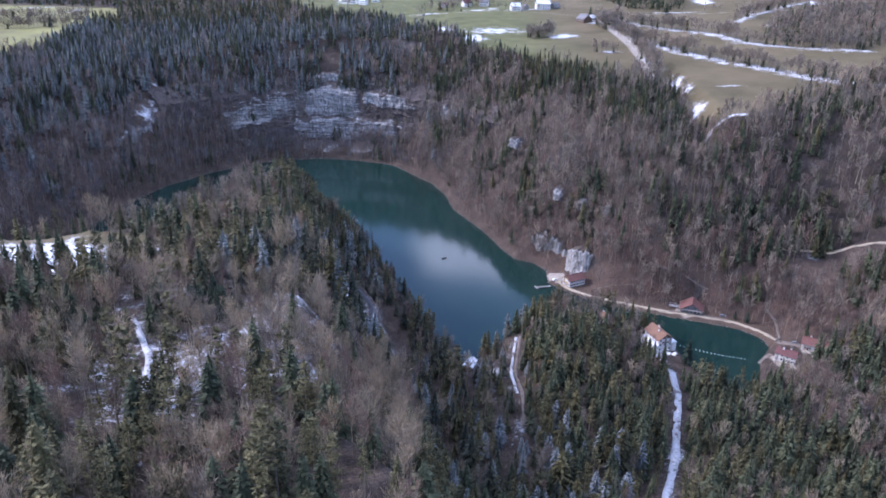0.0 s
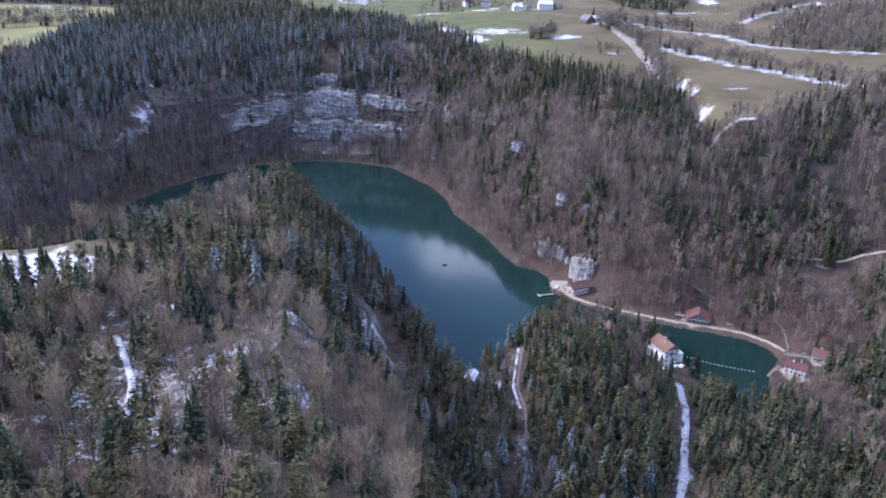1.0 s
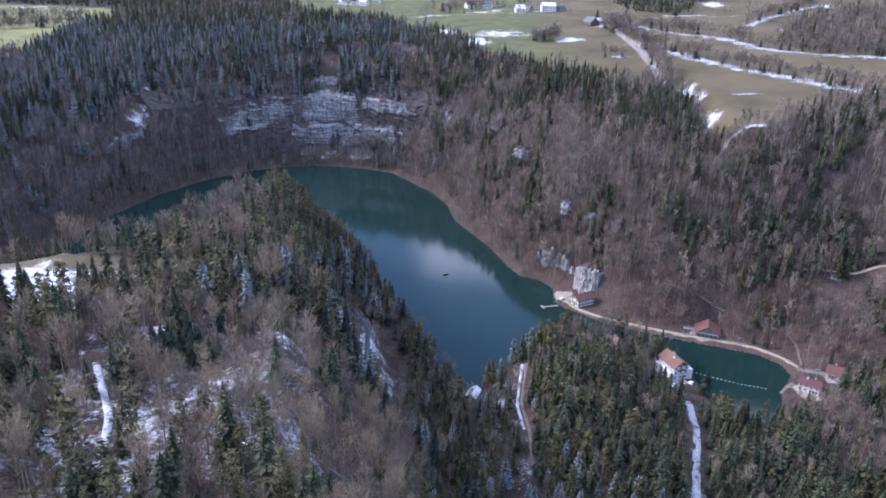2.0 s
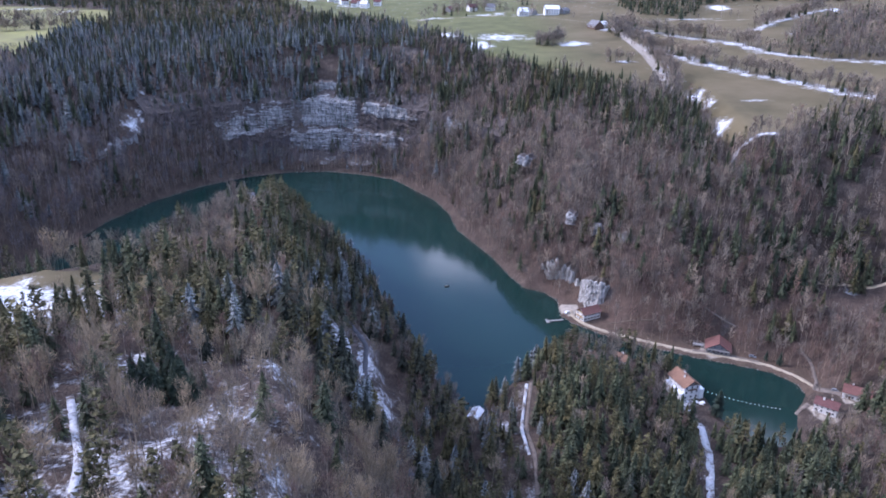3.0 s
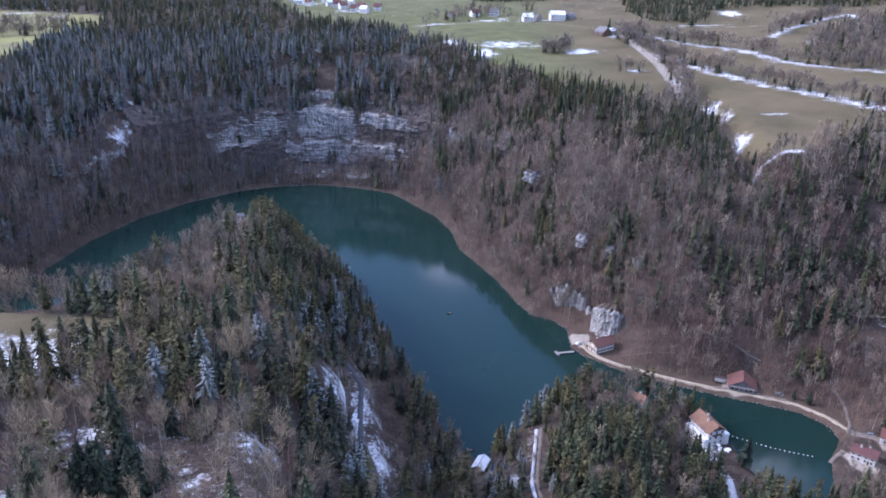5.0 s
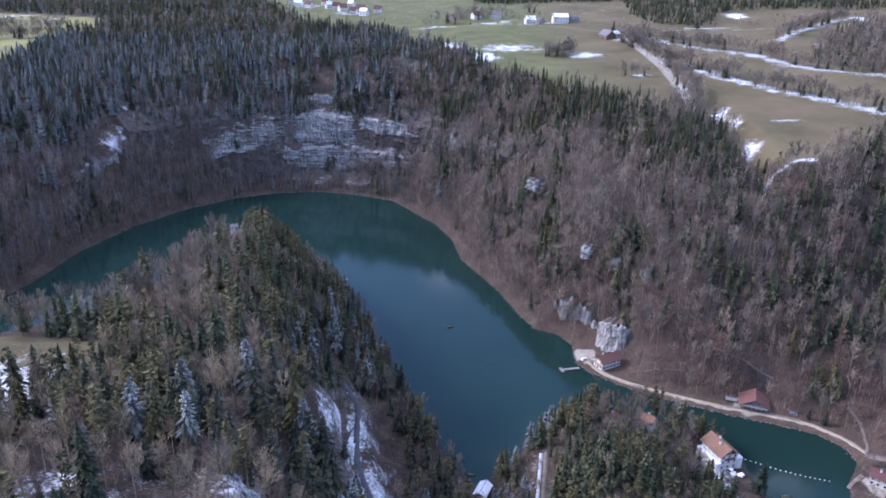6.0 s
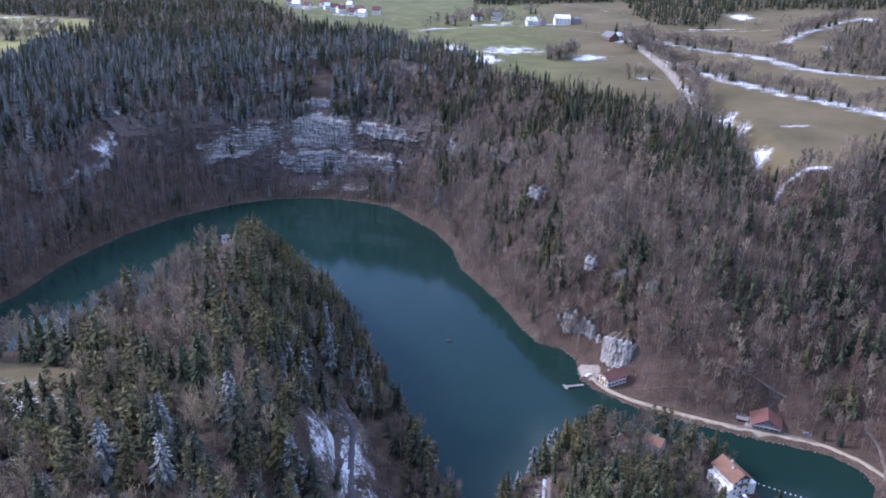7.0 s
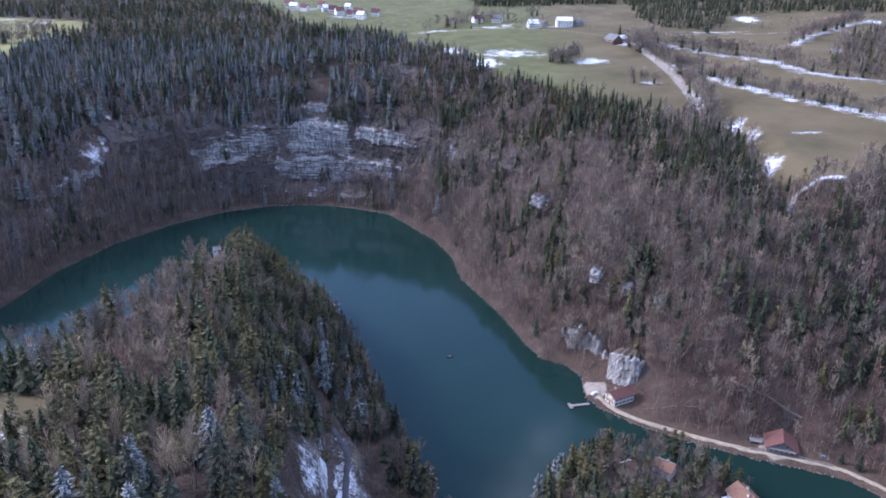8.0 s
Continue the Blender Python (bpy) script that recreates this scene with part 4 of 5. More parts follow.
young_firs()


# ---- rock walls, ways and buildings ----
def part(name, bm, mat, parent, label=""):
    """Links a bmesh as one mesh object under a thing or a part."""
    me = bpy.data.meshes.new(name)
    bm.to_mesh(me)
    bm.free()
    me.materials.append(mat)
    ob = new(name, me)
    ob.parent = parent
    return tagged(ob, label)


def box(x0, x1, y0, y1, z0, z1, bevel=0.0, bm=None):
    bm = bm or bmesh.new()
    r = bmesh.ops.create_cube(bm, size=1.0)
    for v in r["verts"]:
        v.co = ((x0 + x1) / 2 + v.co.x * (x1 - x0), (y0 + y1) / 2 + v.co.y * (y1 - y0), (z0 + z1) / 2 + v.co.z * (z1 - z0))
    if bevel:
        edges = list({e for v in r["verts"] for e in v.link_edges})
        bmesh.ops.bevel(bm, geom=edges, offset=bevel, segments=1, affect='EDGES')
    return bm


def solid(points, faces, bm=None):
    bm = bm or bmesh.new()
    vs = [bm.verts.new(p) for p in points]
    for f in faces:
        bm.faces.new([vs[i] for i in f])
    bmesh.ops.recalc_face_normals(bm, faces=bm.faces)
    return bm


def tube(p, q, r0, r1=None, sides=8, bm=None):
    bm = bm or bmesh.new()
    p, q = Vector(p), Vector(q)
    made = bmesh.ops.create_cone(bm, cap_ends=True, segments=sides, radius1=r0, radius2=r0 if r1 is None else r1, depth=(q - p).length)
    m = Matrix.Translation((p + q) / 2) @ (q - p).to_track_quat("Z", "Y").to_matrix().to_4x4()
    bmesh.ops.transform(bm, matrix=m, verts=made["verts"])
    return bm


def craggy(s, z, seed):
    """Relief of a rock face over its length and height: buttresses, clefts, ledges."""
    ridge = np.abs(ripple(s, z * 0.22, 17, seed)) * 2.4 + np.abs(ripple(s, z * 0.3, 6.5, seed + 1)) * 1.1
    ledge = (z / 4.6 + 0.7 * ripple(s, z * 0.2, 24, seed + 2)) % 1.0
    form = 1.6 - ridge + 0.9 * (0.5 - ledge) + 0.45 * ripple(s, z, 3.1, seed + 3)
    return 0.55 * form + 0.45 * np.round(form / 0.9) * 0.9 + 0.25 * ripple(s, z, 1.4, seed + 4)


def rock_wall(label, line, low, high, seed, depth=9.0, ragged=0.35, step=0.85, ends=0.35, mat=None):
    """A cliff along a line of x, y: clefts, ledges and a ragged top that runs back into the slope."""
    line = np.array(line, float)
    seg = np.r_[0, np.cumsum(np.hypot(*np.diff(line, axis=0).T))]
    n = max(6, int(seg[-1] / step))
    s = np.linspace(0, seg[-1], n + 1)
    px, py = np.interp(s, seg, line[:, 0]), np.interp(s, seg, line[:, 1])
    lo = np.interp(s, [0, seg[-1]], low) if np.ndim(low) else np.full(n + 1, float(low))
    hi = np.interp(s, [0, seg[-1]], high) if np.ndim(high) else np.full(n + 1, float(high))
    tx, ty = np.gradient(px), np.gradient(py)
    ln = np.hypot(tx, ty)
    nx, ny = ty / ln, -tx / ln                     # out of the slope, for lines drawn left to right
    fade = np.clip(np.minimum(s, seg[-1] - s) / (0.22 * seg[-1]) + 0.25 * ripple(s, s * 0, 5, seed + 7), ends, 1) ** 0.7
    tall = np.maximum((hi - lo) * fade * (1 - ragged * (0.5 + 0.5 * ripple(s, s * 0, 13 if mat is None else 5.5, seed)) + 0.035 * ripple(s, s * 0, 3.5, seed + 9)), 1.2)
    k = max(5, int((hi - lo).max() / step))
    rows, rock = [], []
    for j in range(k + 4):
        t = min(j / k, 1.0)
        z = lo - 4.0 + (tall + 4.0) * t
        off = 1.6 * (1 - t) + craggy(s, z, seed) * (0.8 if mat is None else 0.42) - 2.5 * (1 - fade)
        back, rise = max(0, j - k) / 3 * depth, max(0, j - k) * 0.4
        rows.append(np.stack([px + nx * (off - back), py + ny * (off - back), z + rise], 1))
        rock.append(((0.35 + 0.75 * fade) if mat else (0.36 + 0.56 * fade)) * (1.0 if j <= k else 0.15) * (1.0 if z.mean() > lo.mean() else 0.7))
    v, w = np.concatenate(rows), n + 1
    i = (np.arange(len(rows) - 1)[:, None] * w + np.arange(n)).ravel()
    me = mesh_from("rock_face", v, np.stack([i, i + 1, i + w + 1, i + w], 1), [mat or M_ROCK])
    me.attributes.new("rock", 'FLOAT', 'POINT').data.foreach_set("value", np.concatenate(rock).astype(np.float32))
    return tagged(new("rock_face", me), label, "cliff", "limestone cliffs", "structure")


# bands of bare stone in the great wall: x from, x to, foot and top at both ends, how bare
BANDS = [(-166, -100, 37, 37, 66, 66, 1.15), (-168, -96, 13, 12, 34, 35, 0.72), (-250, -170, 22, 38, 42, 60, 0.70), (-94, -40, 49, 49, 61, 61, 0.98),
         (-94, -52, 17, 20, 34, 36, 0.62), (-262, -170, 8, 9, 14, 18, 0.66), (-100, -44, 63, 64, 69, 70, 0.5), (-232, -172, 46, 60, 52, 66, 0.5), (-160, -70, 3, 3, 9, 9, 0.5)]


def great_wall():
    """The limestone wall round the head of the lake: one craggy sheet, bare in bands, brown scrub between."""
    seg = np.r_[0, np.cumsum(np.hypot(*np.diff(FAR_SHORE, axis=0).T))]
    s = np.arange(seg[6] - 18, seg[14], 0.9)
    x, y = np.interp(s, seg, FAR_SHORE[:, 0]), np.interp(s, seg, FAR_SHORE[:, 1])
    k = np.ones(61) / 61
    px, py = (np.convolve(np.pad(v, 30, 'edge'), k, 'valid') for v in (x, y))
    tx, ty = np.gradient(px), np.gradient(py)
    ln = np.hypot(tx, ty)
    nx, ny = -ty / ln, tx / ln
    rows, rock = [], []
    ends = smooth(0, 30, s - s[0]) * smooth(0, 30, s[-1] - s)
    for z in np.arange(4.0, 76.0, 0.9):
        zz = z + 1.3 * ripple(s, s * 0, 40, 51)
        off = np.interp(zz, [0, 7, 11, 32, 37, 61, 69, 73, 80], [6, 24, 39, 43, 48, 53, 64, 69, 73])
        rough = craggy(s, zz, 61) * 0.8
        bare = np.zeros(s.size)
        gx = px + nx * (off - 2)
        for x0, x1, a0, a1, b0, b1, much in BANDS:
            f = np.clip((gx - x0) / (x1 - x0), 0, 1)
            wob = 1.8 * ripple(s, s * 0 + z * 0.5, 15, 81)
            lo, hi = a0 + (a1 - a0) * f + wob * 0.6, b0 + (b1 - b0) * f + wob
            side = smooth(-7, 6, gx - x0 + 2 * wob) * smooth(-7, 6, x1 - gx + 2 * wob)
            bare = np.maximum(bare, much * side * smooth(-2.0, 2.0, zz - lo) * smooth(-2.5, 2.5, hi - zz))
        out = 2.2 + rough - 0.8 * (1 - smooth(0.05, 0.6, bare)) - 7 * (1 - ends)
        ox, oy = px + nx * (off - out), py + ny * (off - out)
        rows.append(np.stack([ox, oy, np.full(s.size, z) + 0.25 * ripple(s, s * 0 + z, 5, 71)], 1))
        rock.append(bare * ends)
    v, w = np.concatenate(rows), s.size
    i = (np.arange(len(rows) - 1)[:, None] * w + np.arange(w - 1)).ravel()
    me = mesh_from("rock_face", v, np.stack([i, i + 1, i + w + 1, i + w], 1), [M_ROCK])
    me.attributes.new("rock", 'FLOAT', 'POINT').data.foreach_set("value", np.concatenate(rock).astype(np.float32))
    tagged(new("rock_face", me), "grey limestone wall in bands streaked with dark water stains", "cliff", "limestone cliffs", "structure")


def shore_offset(gap, x0, x1, step=6.0):
    """A line that keeps its distance behind the far shore, from x0 to x1."""
    seg = np.r_[0, np.cumsum(np.hypot(*np.diff(FAR_SHORE, axis=0).T))]
    s = np.arange(0, seg[-1], step)
    x, y = np.interp(s, seg, FAR_SHORE[:, 0]), np.interp(s, seg, FAR_SHORE[:, 1])
    k = np.ones(9) / 9
    x[4:-4], y[4:-4] = np.convolve(x, k, 'valid'), np.convolve(y, k, 'valid')
    tx, ty = np.gradient(x), np.gradient(y)
    ln = np.hypot(tx, ty)
    ox, oy = x - ty / ln * gap, y + tx / ln * gap
    ok = (ox >= x0) & (ox <= x1) & (oy > 640)
    return np.stack([ox[ok], oy[ok]], 1)


GREY_BAND = "pale grey limestone cliff band streaked with dark water stains"
great_wall()
rock_wall("narrow limestone step below the gully", shore_offset(66, -153, -114), 72, 80, 6, 5, 0.15, 1.1, 0.6)
rock_wall(GREY_BAND, [(-322, 660), (-304, 688), (-296, 712), (-286, 730)], (24, 38), (40, 56), 7, 8, 0.3, 0.85, 0.6)
rock_wall(GREY_BAND, [(-252, 790), (-230, 806), (-206, 818)], (8, 12), (16, 22), 8, 5, 0.6)
rock_wall("broken white limestone outcrop among bare trees", [(-9, 793), (4, 783), (17, 768)], 48, (68, 62), 9, 8, 0.5)
rock_wall("small grey outcrop among bare trees", [(53, 646), (58, 641), (63, 634)], 64, 70, 10, 6, 0.8)
rock_wall("small grey outcrop among bare trees", [(83, 560), (90, 556)], 46, 53, 11, 5, 0.6)
rock_wall("small grey outcrop among bare trees", [(100, 551), (108, 548)], 40, 47, 12, 5, 0.6)
rock_wall("white limestone boulder face on the slope", [(115, 532), (119, 530), (123, 531)], 39, 48, 13, 5, 0.2, 1.1, 0.7, M_PALE)
rock_wall("tall white limestone face behind the lakeside house", [(66, 545), (72, 539), (79, 534), (86, 528), (91, 521)], (6, 6), (27, 21), 14, 7, 0.6, 0.7, 0.45, M_PALE)
rock_wall("tall white limestone face behind the lakeside house", [(90, 515), (94, 510), (99, 506), (104, 504), (108, 507)], (4, 4), (22, 21), 15, 8, 0.12, 0.7, 0.85, M_PALE)
rock_wall("snowy grey rocks above the spur road", [(-54, 405), (-50, 385), (-47, 365), (-44, 345)], 27, 36, 16, 6, 0.6)


def ribbon(name, line, half, mat, lift, label, category, step=2.0):
    """A level way with a little thickness along a line of x, y, z."""
    line = np.array(line, float)
    seg = np.r_[0, np.cumsum(np.hypot(*np.diff(line[:, :2], axis=0).T))]
    s = np.arange(0, seg[-1] + step / 2, step)
    p = np.stack([np.interp(s, seg, line[:, k]) for k in range(3)], 1)
    for _ in range(3):
        p[1:-1] = (p[:-2] + 2 * p[1:-1] + p[2:]) / 4
    t = np.gradient(p[:, :2], axis=0)
    t /= np.linalg.norm(t, axis=1)[:, None]
    side = np.stack([t[:, 1], -t[:, 0]], 1)
    wob = 1 + 0.16 * ripple(s, s * 0.3, 9, 77) + 0.08 * ripple(s, s * 0, 4.5, 78)
    rows = []
    for k, dz in ((-1.12, -0.5), (-1, lift), (0, lift + 0.05), (1, lift), (1.12, -0.5)):
        rows.append(np.c_[p[:, :2] + side * half * k * wob[:, None], p[:, 2] + dz])
    v, w = np.concatenate(rows), len(s)
    i = (np.arange(4)[:, None] * w + np.arange(w - 1)).ravel()
    me = mesh_from(name, v, np.stack([i, i + w, i + w + 1, i + 1], 1), [mat], None, True)
    return tagged(new(name, me), label, category, kind="structure")


ribbon("path", LAKE_PATH, 1.35, M_GRAVEL, 0.12, "pale gravel path along the lake shore", "path")
ribbon("road", SPUR_ROAD, 1.3, M_ASPHALT, 0.15, "narrow dark asphalt road bending through snowy woods", "road")
def on_ground(pts, step=3.0):
    """The line x, y resampled closely and laid on the ground."""
    pts = np.array(pts, float)
    seg = np.r_[0, np.cumsum(np.hypot(*np.diff(pts, axis=0).T))]
    s = np.arange(0, seg[-1] + step / 2, step)
    x, y = np.interp(s, seg, pts[:, 0]), np.interp(s, seg, pts[:, 1])
    return np.stack([x, y, lie(x, y)[0]], 1)


for words, pts, half in (("wide forest track under trodden old snow", SNOW_TRACK[1:], 1.7), ("narrow snowy path between conifers", WEST_PATH[:4], 0.7), ("snowy logging track through bare beeches", LEFT_TRACK[1:], 0.9)):
    ribbon("path", on_ground(pts), half, M_TRODDEN, 0.45, words, "path")
ribbon("path", on_ground([(x + 2.4, y) for x, y in WEST_PATH[:-1]]), 0.9, M_TRACK, 0.3, "brown earth track beside the snowy path", "path")
HILL_WAYS = (("pale gravel path behind the pavilion", [(150, 455), (168, 452), (180, 446), (188, 443)], 1.0),
             ("gravel drive up to the farmhouse", [(207, 416), (212, 424), (214, 436), (209, 447)], 0.9),
             ("gravel yard track between the houses", [(206, 416), (216, 409), (228, 396), (238, 386)], 2.0),
             ("pale forest road across the hillside", [(222, 487), (249, 483), (268, 478), (300, 468), (340, 462)], 1.3),
             ("thin footpath across the wooded slope", [(146, 486), (157, 480), (172, 472), (180, 466)], 0.7),
             ("brown footpath behind the lakeside house", [(104, 486), (118, 483), (132, 479)], 0.45),
             ("pale track among bushes", [(224, 356), (219, 340), (217, 318), (222, 300)], 1.4),
             ("brown footpath down to the water", [(196, 398), (186, 392), (178, 382), (176, 370)], 1.2))
for words, pts, half in HILL_WAYS:
    ribbon("path", on_ground(pts), half, M_GRAVEL if "forest road" in words else M_TURF if "behind the lakeside" in words else M_TRACK, 0.3, words, "path")


def shore_edge():
    """The rubble bank between path and water."""
    rng = np.random.default_rng(12)
    line = FAR_SHORE[4:]
    seg = np.r_[0, np.cumsum(np.hypot(*np.diff(line, axis=0).T))]
    bm = bmesh.new()
    for s in np.arange(0, seg[-1], 1.2):
        x, y = np.interp(s, seg, line[:, 0]), np.interp(s, seg, line[:, 1])
        for _ in range(2):
            r = rng.uniform(0.2, 0.5)
            made = bmesh.ops.create_icosphere(bm, subdivisions=1, radius=r)
            off = rng.normal(0, 0.9, 2)
            for v in made["verts"]:
                v.co = Vector((v.co.x * rng.uniform(0.8, 1.2), v.co.y * rng.uniform(0.8, 1.2), v.co.z * rng.uniform(0.5, 0.8))) + Vector((x + off[0], y + off[1], 0.1))
    me = bpy.data.meshes.new("shore_stones")
    bm.to_mesh(me)
    bm.free()
    me.materials.append(M_STONE)
    tagged(new("shore_stones", me), "grey-brown rubble stones along the water's edge", "stones", kind="stuff")


shore_edge()


def window(house, spot, wide, high, shutter=None):
    """A casement: frame, dark pane, sill and perhaps shutters, at a pose whose -y faces out."""
    bm = bmesh.new()
    for a in ((-wide / 2 - 0.1, -wide / 2, 0, high), (wide / 2, wide / 2 + 0.1, 0, high), (-wide / 2 - 0.1, wide / 2 + 0.1, high, high + 0.12),
              (-0.04, 0.04, 0, high)):
        box(a[0], a[1], -0.07, 0.03, a[2], a[3], 0, bm)
    fr = part("window", bm, M_FRAME, house)
    fr.matrix_basis = spot
    part("pane", box(-wide / 2, wide / 2, -0.025, 0.03, 0, high), M_GLASS, fr)
    part("sill", box(-wide / 2 - 0.15, wide / 2 + 0.15, -0.18, 0.03, -0.12, 0), M_FRAME, fr)
    if shutter:
        for k in (-1, 1):
            part("shutter", box(k * (wide * 0.78) - wide * 0.24, k * (wide * 0.78) + wide * 0.24, -0.10, -0.03, 0, high, 0.01), shutter, fr)
    return fr


SIDES = {"S": (0, (0, -1)), "N": (180, (0, 1)), "E": (90, (1, 0)), "W": (270, (-1, 0))}


def house(name, label, category, at, yaw, length, width, wall_h, roof_h, wall, roof, holes=(), chimneys=((0.3, 0.25),), over=0.7,
          snow=(), gable=None, group="", sunk=2.0):
    """A gabled house, ridge along its x: walls, two roof slabs, chimneys, doors and windows (side, along, height, wide, high, kind)."""
    top = new(name, None)
    top.matrix_basis = pose(*at, 0, 0, yaw)
    tagged(top, label, category, group)
    a, b, h = length / 2, width / 2, wall_h
    pts = [(-a, -b, -sunk), (a, -b, -sunk), (a, b, -sunk), (-a, b, -sunk), (-a, -b, h), (a, -b, h), (a, b, h), (-a, b, h)]
    part("wall", solid(pts, [(0, 1, 2, 3), (0, 1, 5, 4), (1, 2, 6, 5), (2, 3, 7, 6), (3, 0, 4, 7), (4, 5, 6, 7)]), wall, top)
    for e in (-1, 1):
        x0, x1 = e * (a - 0.3), e * a
        g = [(x0, -b, h), (x0, b, h), (x0, 0, h + roof_h), (x1, -b, h), (x1, b, h), (x1, 0, h + roof_h)]
        part("gable", solid(g, [(0, 1, 2), (3, 4, 5), (0, 1, 4, 3), (1, 2, 5, 4), (2, 0, 3, 5)]), gable or wall, top)
    slope = roof_h / b
    for e in (-1, 1):
        y1, z1 = e * (b + over), h - slope * over
        t = 0.28
        q = [(-a - over, 0, h + roof_h), (a + over, 0, h + roof_h), (a + over, y1, z1), (-a - over, y1, z1)]
        q = q + [(x, y, z + t) for x, y, z in q]
        slab = part("roof", solid(q, [(0, 1, 2, 3), (4, 5, 6, 7), (0, 1, 5, 4), (1, 2, 6, 5), (2, 3, 7, 6), (3, 0, 4, 7)]), roof, top)
        part("gutter", tube((-a - over, y1, z1 + 0.08), (a + over, y1, z1 + 0.08), 0.09, None, 6), M_GREYWOOD, slab)
        if e in snow:
            u, v_ = 0.06, 1.0
            s = [(-a, y1 * u, h + roof_h - (roof_h + slope * over) * u), (a, y1 * u, h + roof_h - (roof_h + slope * over) * u), (a, y1 * v_, z1), (-a, y1 * v_, z1)]
            s = [(x, y, z + t + 0.02) for x, y, z in s] + [(x, y, z + t + 0.14) for x, y, z in s]
            part("snow_cover", solid(s, [(0, 1, 2, 3), (4, 5, 6, 7), (0, 1, 5, 4), (1, 2, 6, 5), (2, 3, 7, 6), (3, 0, 4, 7)]), M_SNOW, slab, "thin sheet of old snow")
    part("ridge_cap", tube((-a - over, 0, h + roof_h + 0.25), (a + over, 0, h + roof_h + 0.25), 0.16, None, 6), roof, top)
    for fx, fy in chimneys:
        cx, cy = fx * length / 2, fy * width / 2
        cz = h + roof_h - abs(cy) * slope
        ch = part("chimney", box(cx - 0.45, cx + 0.45, cy - 0.35, cy + 0.35, cz - 0.8, cz + 1.5, 0.03), M_WHITE, top)
        part("chimney_cap", box(cx - 0.6, cx + 0.6, cy - 0.5, cy + 0.5, cz + 1.5, cz + 1.65, 0.02), M_STONE, ch)
    for side, along, z, wide, high, kind in holes:
        turn, (ox, oy) = SIDES[side]
        half = (b if side in "SN" else a) + 0.01
        along = along if side in "SE" else -along
        place = (along, oy * half, z) if side in "SN" else (ox * half, along, z)
        spot = pose(*place, 0, 0, turn)
        if kind == "door":
            d = part("door", box(-wide / 2, wide / 2, -0.05, 0.04, 0, high, 0.01), M_TIMBER, top)
            d.matrix_basis = spot
            part("door_frame", box(-wide / 2 - 0.12, wide / 2 + 0.12, -0.08, 0.0, high, high + 0.14), M_FRAME, d)
        else:
            window(top, spot, wide, high, M_TIMBER if kind == "shutter" else None)
    return top


def balcony(top, side, half_len, half_w, z, out=1.2, mat=None):
    """A railed balcony along one side of a house."""
    turn, (ox, oy) = SIDES[side]
    reach = half_len if side in "SN" else half_w
    base = half_w if side in "SN" else half_len
    deck = part("balcony", box(-reach, reach, -out, 0, -0.12, 0.05), mat or M_TIMBER, top)
    deck.matrix_basis = pose(ox * base, oy * base, z, 0, 0, turn)
    part("rail", box(-reach, reach, -out, -out + 0.08, 0.95, 1.05), mat or M_TIMBER, deck)
    k = int(reach * 2 / 0.5)
    for i in range(k + 1):
        x = -reach + 0.04 + (2 * reach - 0.08) * i / k
        part("baluster", box(x - 0.04, x + 0.04, -out + 0.01, -out + 0.07, 0.05, 0.95), mat or M_TIMBER, deck)
    return deck


def lakeside_house():
    row = [("S", x, z, 0.95, 1.25, "shutter") for z in (0.9, 3.3) for x in (-5.2, -2.6, 0.0, 2.6, 5.2)]
    row += [("W", y, z, 0.9, 1.2, "plain") for z in (0.9, 3.5) for y in (-2.1, 2.1)] + [("W", 0, 0.05, 1.1, 2.05, "door"), ("W", 0, 6.0, 0.8, 1.0, "plain")]
    h = house("house", "white lakeside house with ochre boarded gable and red tiled roof", "house", (93.2, 493.6, 1.4), 30, 13.4, 7.6, 5.0, 2.7,
              M_WHITE, M_ROOF_RED, row, ((0.55, 0.1), (-0.35, 0.35)), 0.7, (), M_OCHRE)
    balcony(h, "W", 6.7, 3.2, 2.6, 0.8, M_OCHRE)


def pavilion():
    row = [("W", y, 0.8, 1.3, 1.5, "plain") for y in (-4.8, -2.4, 0, 2.4, 4.8)] + [("W", y, 4.0, 1.1, 1.1, "plain") for y in (-2, 2)]
    h = house("pavilion", "boathouse pavilion with grey timber front and red tiled roof", "boathouse", (165.7, 456.2, 1.5), 72, 10.5, 13.6, 3.2, 4.2,
              M_GREYWOOD, M_ROOF_RED, row, (), 1.0, (), M_GREYWOOD)
    balcony(h, "W", 5.25, 6.4, 3.0, 1.5, M_GREYWOOD)
    top = new("deck", None)
    top.matrix_basis = pose(155.0, 460.6, ground_height(155, 460.6), 0, 0, -18)
    tagged(top, "raised grey timber deck with railing beside the boathouse", "deck")
    for i in range(12):
        part("plank", box(-3.0 + 0.5 * i, -2.56 + 0.5 * i, -1.8, 1.8, 1.30, 1.38), M_GREYWOOD, top)
    for x in (-2.9, 2.8):
        for y in (-1.7, 1.7):
            part("post", tube((x, y, -0.5), (x, y, 2.35), 0.09, None, 7), M_GREYWOOD, top)
    for y in (-1.7, 1.7):
        part("rail", box(-2.9, 2.8, y - 0.04, y + 0.04, 2.2, 2.3), M_FRAME, top)
        part("beam", box(-2.95, 2.85, y - 0.07, y + 0.07, 1.1, 1.296), M_GREYWOOD, top)


